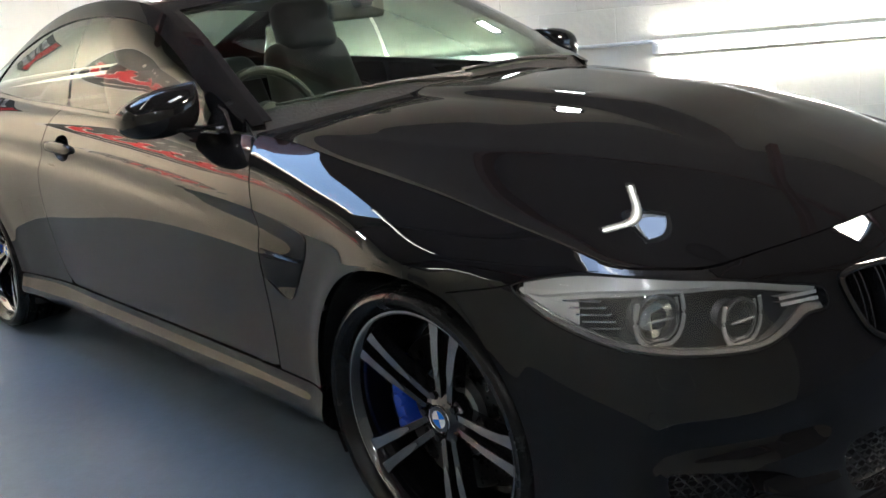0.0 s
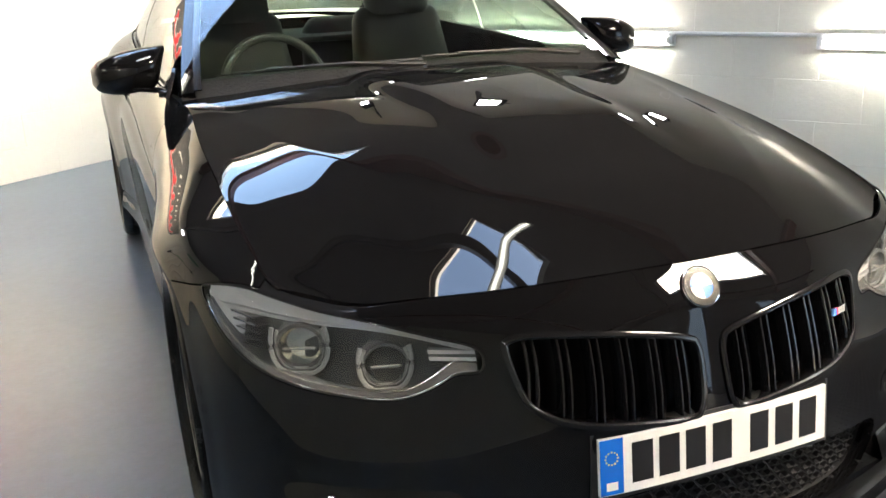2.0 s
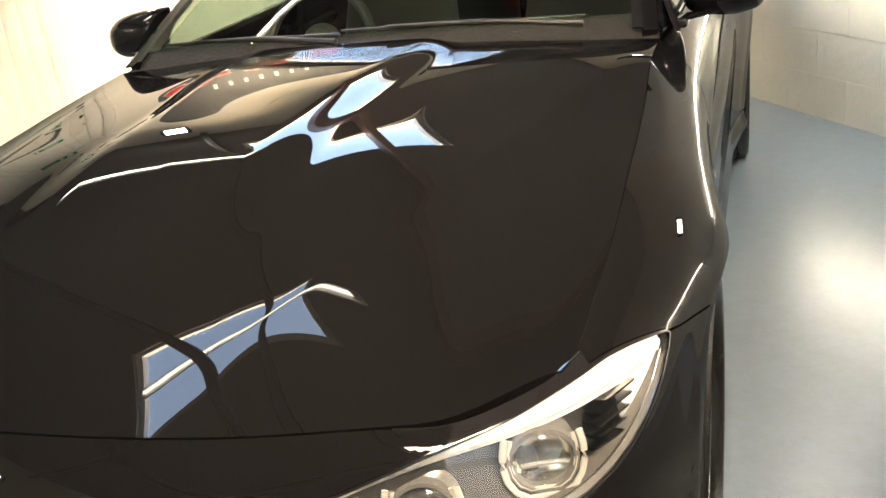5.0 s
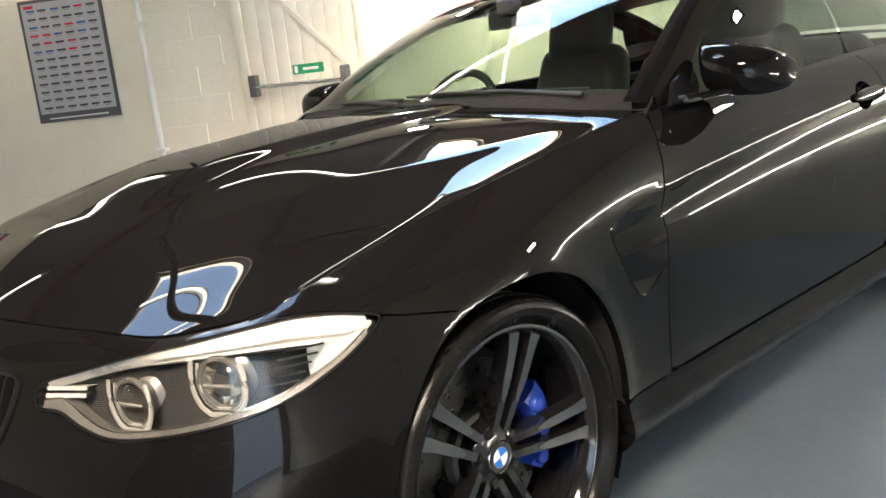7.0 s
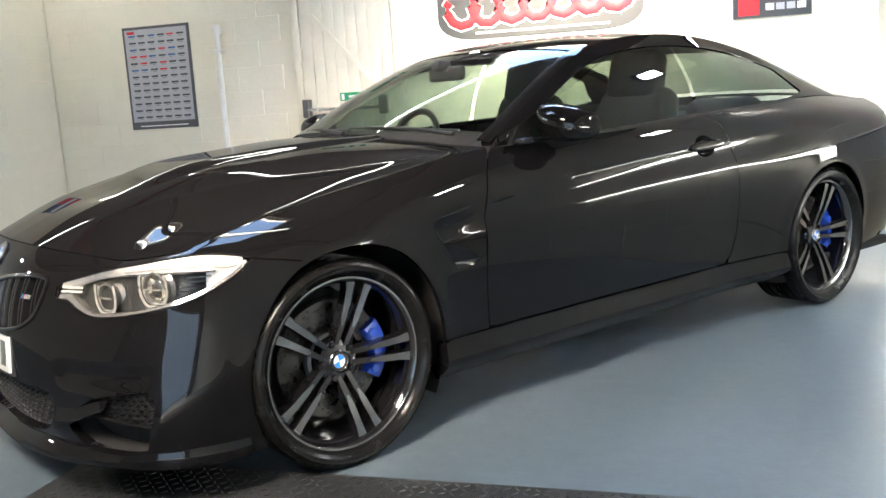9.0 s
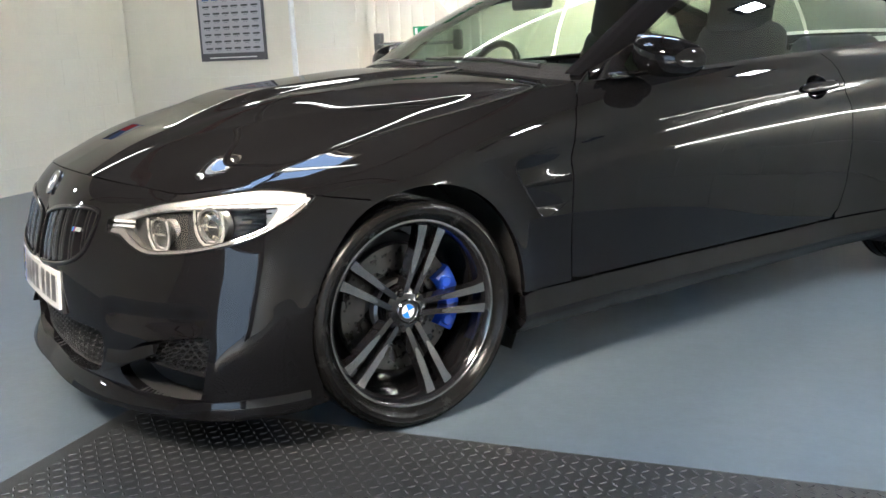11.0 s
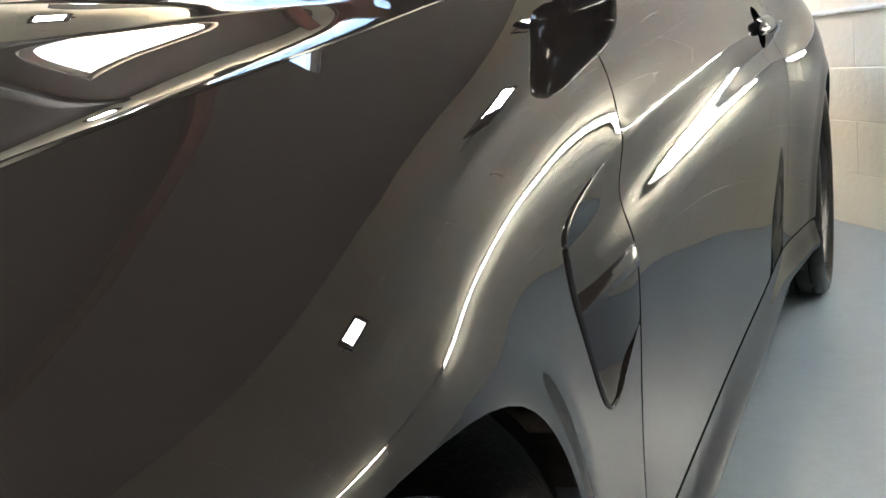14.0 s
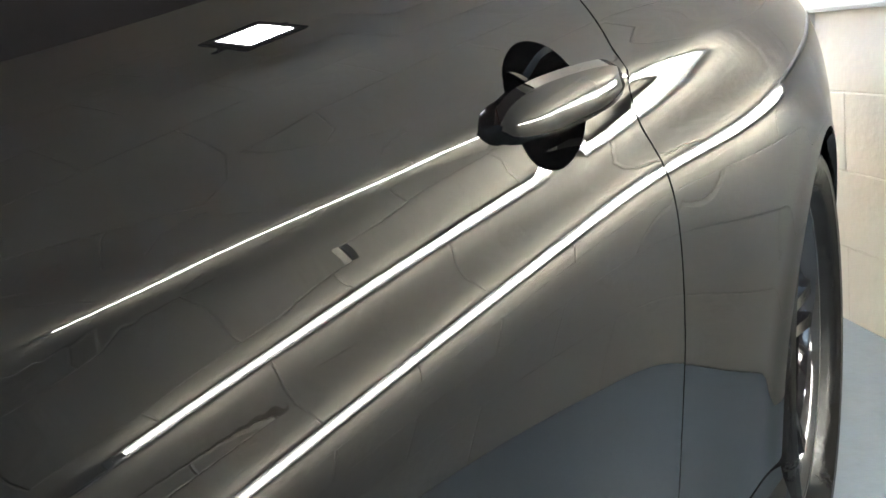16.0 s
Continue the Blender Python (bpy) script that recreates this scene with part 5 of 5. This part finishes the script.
for p, r in zip(rings, rings[1:] + rings[:1]):
    for j in range(10):
        wheel_bm.faces.new((p[j], p[(j + 1) % 10], r[(j + 1) % 10], r[j]))
steer = part("steering_wheel", wheel_bm, LEATHER, car, "black leather steering wheel")
hub = lathe([(0, .02), (.06, .015), (.075, -.01), (.05, -.05)], 24, "z")
bmesh.ops.transform(hub, verts=list(hub.verts), matrix=m)
part("steering_hub", hub, CABIN, steer)
for a in (0, 180, 270):
    bm = box((.06, -.016, -.008), (.18, .016, .006), .005)
    bmesh.ops.transform(bm, verts=list(bm.verts), matrix=m @ Matrix.Rotation(radians(a), 4, "Z"))
    part("steering_spoke", bm, SATIN, steer)


def seat(x, y, rear=False):
    base = part("seat", box((x - .25, y - .28, .38), (x + .25, y + .26, .56), .07, 5), LEATHER, car, "black leather bucket seat" if not rear else "black rear seat")
    back = box((x - .27, -.08, 0), (x + .27, .08, .66 if not rear else .58), .07, 5)
    for p in back.verts:
        w = 1 - .25 * smooth01(p.co.z, .35, .62)
        p.co.x = x + (p.co.x - x) * float(w)
    bmesh.ops.transform(back, verts=list(back.verts), matrix=Matrix.Translation((0, y + .25, .48)) @ Matrix.Rotation(radians(-18), 4, "X"))
    part("seat_back", back, LEATHER, base)
    if not rear:
        head = box((x - .15, -.06, .60), (x + .15, .06, .83), .055, 5)
        bmesh.ops.transform(head, verts=list(head.verts), matrix=Matrix.Translation((0, y + .25, .48)) @ Matrix.Rotation(radians(-14), 4, "X"))
        part("headrest", head, LEATHER, base)


seat(.37, 1.62)
seat(-.37, 1.62)
seat(.33, 2.40, True)
seat(-.33, 2.40, True)
part("rear_view_mirror", box((-.12, 1.17, 1.20), (.12, 1.20, 1.265), .014, 3), CABIN, car)
part("mirror_stem", box((-.03, 1.12, 1.24), (.03, 1.19, 1.29), .012, 2), CABIN, car)

lin = top_panel("headliner", 0, .96, .31, .73, HEADLINER, flange=0, n=(24, 40), lift=-.03)


# ---------------------------------------------------------------- the garage
# Room axes: x runs from the back corner along the wall with the sign, y along the wall with the low tubes.
ROOM = pose(-.15, 5.41, 0, 0, 0, 214.9)
LX, LY, LH = 7.28, 11.0, 2.9


def room_part(name, bm, mat, label="", category="", kind="", parent=None, sharp=35):
    ob = part(name, bm, mat, parent, label, sharp)
    if parent is None:
        ob.matrix_world = ROOM
    return tagged(ob, label, category, "", kind)


room_part("floor", box((-.3, -.3, -.2), (LX + .3, LY + .3, 0)), FLOORPAINT, "grey-blue painted concrete floor with soft scuffs", "floor", "structure")
wall_back = room_part("wall_back", box((-.25, -.22, 0), (LX + .25, -.012, LH)), WALLPAINT, "cream painted blockwork wall with posters", "wall", "structure")
wall_side = room_part("wall_side", box((-.22, -.012, 0), (-.012, LY, LH)), WALLPAINT, "cream painted blockwork wall with low tube lights", "wall", "structure")
wall_far = room_part("wall_far", box((LX + .012, -.012, 0), (LX + .22, LY, LH)), WALLPAINT, "cream painted blockwork wall", "wall", "structure")
# the front wall has an open doorway to the yard
DOORWAY = (.35, 2.9, 2.35)


def front_wall():
    bm = bmesh.new()
    for x0, x1, z0, z1 in ((-.25, DOORWAY[0], 0, LH), (DOORWAY[1], LX + .25, 0, LH), (DOORWAY[0], DOORWAY[1], DOORWAY[2], LH)):
        bmesh.ops.create_cube(bm, size=1, matrix=Matrix.Translation(((x0 + x1) / 2, LY + .1, (z0 + z1) / 2)) @ Matrix.Diagonal((x1 - x0, .2, z1 - z0, 1)))
    return bm


wall_front = room_part("wall_front", front_wall(), SHADEDPAINT, "front wall with an open doorway, the room's dimness put in its colour", "wall", "structure")
room_part("ground", box((-60, LY + .3, -.25), (60, LY + 90, -.02)), TARMAC, "grey tarmac yard outside the doorway", "ground", "structure")

# added out of view: keeps the bright horizon out of the doorway's reflection
room_part("yard_backdrop", box((-14, LY + 9, -.02), (16, LY + 9.3, 7)), BACKDROP, "unseen pale backdrop added to block the bright horizon", "wall", "structure")

# ceiling with roof windows
SKYL = [(2.70, 4.12, 4.05, 4.82), (1.35, 1.05, 2.95, 2.20), (1.96, 7.05, 3.06, 8.23)]


def ceiling():
    xs = sorted({-.25, LX + .25, *(v for a, b, c, d in SKYL for v in (a, c))})
    ys = sorted({-.25, LY + .2, *(v for a, b, c, d in SKYL for v in (b, d))})
    bm = bmesh.new()
    for x0, x1 in zip(xs, xs[1:]):
        for y0, y1 in zip(ys, ys[1:]):
            if any(a <= x0 and x1 <= c and b <= y0 and y1 <= d for a, b, c, d in SKYL):
                continue
            bmesh.ops.create_cube(bm, size=1, matrix=Matrix.Translation(((x0 + x1) / 2, (y0 + y1) / 2, LH + .06)) @ Matrix.Diagonal((x1 - x0, y1 - y0, .12, 1)))
    return bm


room_part("ceiling", ceiling(), CEILPAINT, "dull dark ceiling boards", "ceiling", "structure")
for k, (a, b, c, d) in enumerate(SKYL):
    w = room_part(f"window_{k + 1}", box((a - .05, b - .05, LH + .125), (c + .05, d + .05, LH + .135)), SKYLIGHT, "roof window of clear glass", "window", "structure")
    w.visible_shadow = False
    for x0, x1, y0, y1 in ((a, c, b, b + .04), (a, c, d - .04, d), (a, a + .04, b + .04, d - .04), (c - .04, c, b + .04, d - .04)):
        part("window_frame", box((x0, y0, LH + .04), (x1, y1, LH + .12)), WHITEPAINT, w)
for lo, hi in (((1.86, 0, LH - .16), (1.94, LY, LH - .002)), ((5.1, 0, LH - .16), (5.18, LY, LH - .002))):
    room_part("roof_beam", box(lo, hi, .006), STEELRED, "oxide-red steel roof beam", "beam")
room_part("roof_beam", box((3.10, 0, LH - .10), (3.16, LY, LH - .002), .006), STEELDARK, "dark steel roof bar", "beam")
br = room_part("roof_brace", tube_bm([(5.6, .05, LH - .33), (2.85, 6.2, LH - .33)], .032, 10), STEELDARK, "dark steel diagonal roof brace", "beam")
for y in (5.9, 9.2):
    room_part("roof_purlin", box((0, y - .035, LH - .28), (LX, y + .035, LH - .165), .006), STEELRED, "oxide-red steel cross beam", "beam")


def batten(m, length, group, glow):
    b = thing("tube_light", "white fluorescent batten, lit", "light", m, group)
    part("batten_body", box((-.035, 0, -.03), (.035, length, .0), .006), WHITEPAINT, b)
    tube = lathe([(.0, .03), (.011, .03), (.0125, .035), (.0125, length - .035), (.011, length - .03), (0, length - .03)], 20, "y")
    bmesh.ops.translate(tube, verts=list(tube.verts), vec=(0, 0, -.052))
    part("tube", tube, glow, b, "glowing white tube")
    for y in (.015, length - .04):
        part("tube_holder", box((-.018, y, -.07), (.018, y + .025, -.03), .004), WHITEPAINT, b)
    return b


# low tubes along the side wall
for y0 in (.12, 2.36, 4.60):
    batten(ROOM @ pose(-.004, y0, .835) @ Matrix.Rotation(radians(-90), 4, "Y"), 1.5, "low wall tubes", LOWTUBE)
# ceiling tubes, across the room; the last is added only to brighten the far side
for x, y in ((2.45, 4.55), (2.8, 2.35), (5.7, .75), (5.6, 3.2)):
    batten(ROOM @ pose(x + 1.5, y, LH - .17, 0, 0, 90), 1.5, "ceiling tubes", TUBE)


def flood(m):
    b = thing("floodlight", "black framed square floodlight, lit", "light", m, "floodlights")
    part("flood_body", box((-.11, -.085, 0), (.11, .085, .05), .012), STEELDARK, b)
    part("flood_face", box((-.078, -.056, -.006), (.078, .056, .001), .003), FLOOD, b, "glowing white lamp face")
    part("flood_bracket", tube_bm([(-.115, 0, .02), (-.125, 0, .10), (.125, 0, .10), (.115, 0, .02)], .009, 8), STEELDARK, b)
    return b


for x, y, z, tx, ty in ((.18, 2.80, 2.04, 2.5, 3.2), (.18, 4.15, 2.0, 2.5, 4.3), (3.3, .20, 2.55, 3.2, 3.2), (.16, 1.55, 2.45, .9, .5),
                         (7.1, 4.3, 2.1, 3.9, 4.4), (7.1, 5.6, 2.1, 3.9, 4.8)):
    eye, tgt = ROOM @ Vector((x, y, z)), ROOM @ Vector((tx, ty, .6))
    flood(look(eye, tgt))

# ---------------------------------------------------------------- on the walls
def flat(name, x0, x1, z0, z1, out, mat, parent=None, label="", thick=.004):
    """A flat piece on the back wall."""
    bm = box((x0, out, z0), (x1, out + thick, z1))
    ob = part(name, bm, mat, parent, label)
    if parent is None:
        ob.matrix_world = ROOM
    return ob


rnd = random.Random(4)
poster = tagged(flat("poster", 5.74, 6.44, 1.00, 1.94, .002, POSTERBORDER, None, thick=.012), "silver poster of small car drawings in a dark frame", "poster")
flat("poster_sheet", 5.765, 6.415, 1.07, 1.915, .0145, POSTERGREY, poster)
for r in range(13):
    for c in range(6):
        x = 5.795 + .102 * c + rnd.uniform(-.004, .004)
        z = 1.87 - .062 * r
        flat("drawing", x, x + .072, z - .022, z - .006, .019, rnd.choice([INKDARK, INKDARK, INKDARK, INKRED, INKBLUE]) if r < 6 else INKDARK, poster, thick=.001)
        flat("caption", x + .012, x + .058, z - .034, z - .031, .019, INKDARK, poster, thick=.001)
flat("poster_mark", 6.31, 6.39, 1.875, 1.90, .019, INKRED, poster, thick=.001)
flat("poster_footer", 5.84, 6.35, 1.025, 1.035, .0145, INKWHITE, poster, thick=.001)

def board(name, x0, x1, z0, z1, out, thick, mat, parent=None, keep=.22):
    """A board with rounded corners on the back wall."""
    bm = prism(rounded([(x0, z0), (x1, z0), (x1, z1), (x0, z1)], 8, keep), thick, lambda u, w, d: (u, out + d, w))
    ob = part(name, bm, mat, parent)
    if parent is None:
        ob.matrix_world = ROOM
    return ob


sign = tagged(board("sign_board", 1.65, 3.40, 1.55, 2.45, .002, .010, INKWHITE), "dark sign board with a red painted script and white rim", "sign")
board("sign_face", 1.68, 3.37, 1.58, 2.42, .0125, .004, INKDARK, sign)
# the script as looping strokes, no lettering
def script(x0, x1, z, h, r, mat, out, name):
    pts = []
    n = 60
    for i in range(n):
        k = i / (n - 1)
        a = k * 2 * math.pi * 7
        pts.append((x0 + (x1 - x0) * k + .07 * math.sin(a), out, z + .05 * (0.5 - k) * -1 + h * math.cos(a)))
    bm = tube_bm(pts, r, 8)
    for p in bm.verts:
        p.co.y = out + (p.co.y - out) * .12
    return part(name, bm, mat, sign)


script(3.26, 1.79, 1.82, .10, .052, INKWHITE, .017, "script_rim")
script(3.26, 1.79, 1.82, .10, .038, INKRED, .022, "script")
for k in range(9):
    flat("sign_bar", 2.0 + .115 * k, 2.0 + .115 * k + .028, 2.12, 2.21, .017, INKWHITE, sign, thick=.002)
flat("sign_bar", 1.95, 3.05, 1.625, 1.64, .017, INKWHITE, sign, thick=.002)

pic = tagged(flat("picture_panel", .46, 1.02, 1.575, 1.975, .002, INKDARK, None, thick=.02), "dark unframed picture panel with a red block", "picture")
flat("picture_block", .83, .98, 1.595, 1.965, .0225, INKRED, pic, thick=.001)
for r in range(4):
    for c in range(4):
        flat("picture_bar", .50 + .075 * c, .56 + .075 * c, 1.625 + .08 * r, 1.675 + .08 * r, .0225, INKWHITE if (r + c) % 3 == 0 else POSTERGREY, pic, thick=.001)

# colour photo on the far wall
ph = part("photo_poster", box((LX - .012, .67, 1.735), (LX - .002, 1.33, 2.165)), INKBLUE)
ph.matrix_world = ROOM
tagged(ph, "colour motor-racing photo poster", "poster")
for y0, y1, z0, z1, mat in ((.69, .97, 1.755, 1.945, INKRED), (.99, 1.31, 1.755, 1.855, INKDARK), (.69, 1.31, 1.97, 2.045, INKWHITE), (.71, .94, 2.06, 2.125, INKRED)):
    part("photo_patch", box((LX - .014, y0, z0), (LX - .0122, y1, z1)), mat, ph)

# pipe with its bracket
pipe = part("pipe", tube_bm([(5.43, .06, .02), (5.43, .06, 1.0), (5.43, .06, 1.80), (5.43, .06, 1.84)], .024, 14), WHITEPAINT)
pipe.matrix_world = ROOM
tagged(pipe, "cream painted upright pipe on the wall", "pipe")
for z in (.7, 1.66):
    part("pipe_clip", box((5.39, .0, z - .015), (5.47, .09, z + .015), .006), WHITEPAINT, pipe)
part("pipe_cap", lathe([(0, 1.89), (.036, 1.885), (.04, 1.87), (.036, 1.81), (0, 1.81)], 16, "z"), WHITEPAINT, pipe).location = (5.43, .06, 0)

# plank fire door with ledge, brace and push bar
dr = part("fire_door", box((3.77, .0, .02), (4.63, .035, 2.06), .004), DOORPAINT)
dr.matrix_world = ROOM
tagged(dr, "cream painted plank fire door, shut, with a push bar", "door")
for k in range(8):
    part("door_plank", box((3.785 + .1042 * k, .035, .03), (3.785 + .1042 * k + .098, .047, 2.05), .004), DOORPAINT, dr)
bm = box((-.60, .047, -.05), (.60, .066, .05), .004)
bmesh.ops.transform(bm, verts=list(bm.verts), matrix=Matrix.Translation((4.20, 0, 1.56)) @ Matrix.Rotation(radians(-48), 4, "Y") @ Matrix.Diagonal((.75, 1, .35, 1)))
part("door_brace", bm, DOORPAINT, dr)
for x0, x1, z0, z1 in ((3.70, 3.77, 0, 2.14), (4.63, 4.70, 0, 2.14), (3.77, 4.63, 2.07, 2.14)):
    part("door_frame", box((x0, .0, z0), (x1, .06, z1), .005), DOORPAINT, dr)
bar = part("push_bar", tube_bm([(4.58, .12, 1.09), (3.90, .12, 1.08)], .016, 10), SATIN, dr, "steel push bar")
for x in (4.59, 3.88):
    part("bar_bracket", box((x - .03, .045, 1.02), (x + .03, .135, 1.18), .01), LAMPDARK, dr)
ex = tagged(flat("exit_sign", 4.05, 4.29, 1.15, 1.22, .0475, GREENSIGN, None, thick=.003), "small green fire exit sign on the door", "sign")
flat("exit_figure", 4.25, 4.275, 1.16, 1.21, .051, INKWHITE, ex, thick=.001)
flat("exit_bar", 4.09, 4.21, 1.175, 1.195, .051, INKWHITE, ex, thick=.001)

ov = tagged(flat("running_figure_sign", 4.08, 4.54, 2.20, 2.40, .002, GREENSIGN, None, thick=.006), "green emergency exit sign above the door", "sign")
flat("sign_doorway", 4.13, 4.20, 2.225, 2.375, .0082, INKWHITE, ov, thick=.001)
flat("sign_arrow", 4.34, 4.50, 2.285, 2.315, .0082, INKWHITE, ov, thick=.001)
flat("sign_bar", 4.25, 4.30, 2.23, 2.37, .0082, INKWHITE, ov, thick=.001)

# conduit along the side wall
cd = part("conduit", tube_bm([(.012, .0 + .02, .87), (.012, LY - .02, .87)], .011, 8), WHITEPAINT)
cd.matrix_world = ROOM
tagged(cd, "white cable conduit along the wall", "conduit")

# rubber mat with raised lozenges
mat_ob = room_part("rubber_mat", box((.35, 5.12, .001), (3.17, 8.2, .007), .002), MATRUBBER, "black chequered rubber mat on the floor", "mat")


def lozenges():
    vs, fs = [], []
    pitch = .030
    for i in range(int(2.78 / pitch)):
        for j in range(int(3.04 / pitch)):
            cx, cy = .375 + pitch * i, 5.145 + pitch * j
            a = radians(45 if (i + j) % 2 else -45)
            c, q = math.cos(a), math.sin(a)
            k = len(vs)
            for u, w, z in ((-.0135, 0, .0068), (0, -.0038, .0068), (.0135, 0, .0068), (0, .0038, .0068), (-.009, 0, .0088), (.009, 0, .0088)):
                vs.append((cx + u * c - w * q, cy + u * q + w * c, z))
            fs += [(k, k + 1, k + 5, k + 4), (k + 1, k + 2, k + 5), (k + 2, k + 3, k + 4, k + 5), (k + 3, k, k + 4)]
    return vs, fs


tread = put("lozenge_tread", *lozenges(), MATRUBBER, mat_ob)
tagged(tread, kind="stuff")


# ---------------------------------------------------------------- blocks of the walls
def block_mesh(w, h):
    """A painted block with softly rounded face edges; it stands 12 mm out of its wall."""
    bm = bmesh.new()
    e = .004
    back = [bm.verts.new(p) for p in ((0, 0, 0), (w, 0, 0), (w, 0, h), (0, 0, h))]
    mid = [bm.verts.new(p) for p in ((0, .0105, 0), (w, .0105, 0), (w, .0105, h), (0, .0105, h))]
    face = [bm.verts.new(p) for p in ((e, .012, e), (w - e, .012, e), (w - e, .012, h - e), (e, .012, h - e))]
    for a, b in ((back, mid), (mid, face)):
        for k in range(4):
            bm.faces.new((a[k], a[(k + 1) % 4], b[(k + 1) % 4], b[k]))
    bm.faces.new(face)
    bmesh.ops.recalc_face_normals(bm, faces=list(bm.faces))
    me = bpy.data.meshes.new("block")
    bm.to_mesh(me)
    bm.free()
    me.materials.append(BLOCKPAINT)
    return me


def lay_blocks(wall, m, length, skip=(), most=300):
    """Running bond of blocks; m: from along, out and up to the room. skip: openings (from, to, top)."""
    whole, half = block_mesh(.4394, .2144), block_mesh(.2194, .2144)
    made = 0
    rows = int(LH / .215)
    cells = []
    for r in range(rows):
        x = -.22 if r % 2 else 0.0
        while x < length - .05:
            w = .44
            if x < 0:
                x, w = 0.0, .22
            elif x + w > length + .01:
                w = .22
            if x + w <= length + .02:
                cells.append((x, r, w))
            x += w
    cells.sort(key=lambda c: (c[1] > 11, c[0]))
    for x, r, w in cells[:most]:
        z = .215 * r
        if any(x + w > a and x < b and z < top for a, b, top in skip):
            continue
        ob = new("block", whole if w > .3 else half)
        ob.parent = wall
        ob.matrix_basis = m @ pose(x + .0003, rnd.uniform(-.0012, .0003), z + .0003)


lay_blocks(wall_back, pose(0, -.012, 0), LX, ((3.70, 4.70, 2.14),))
lay_blocks(wall_side, Matrix(((0, 1, 0, -.012), (1, 0, 0, 0), (0, 0, 1, 0), (0, 0, 0, 1))), LY)
lay_blocks(wall_far, Matrix(((0, -1, 0, LX + .012), (1, 0, 0, 0), (0, 0, 1, 0), (0, 0, 0, 1))), 4.4)
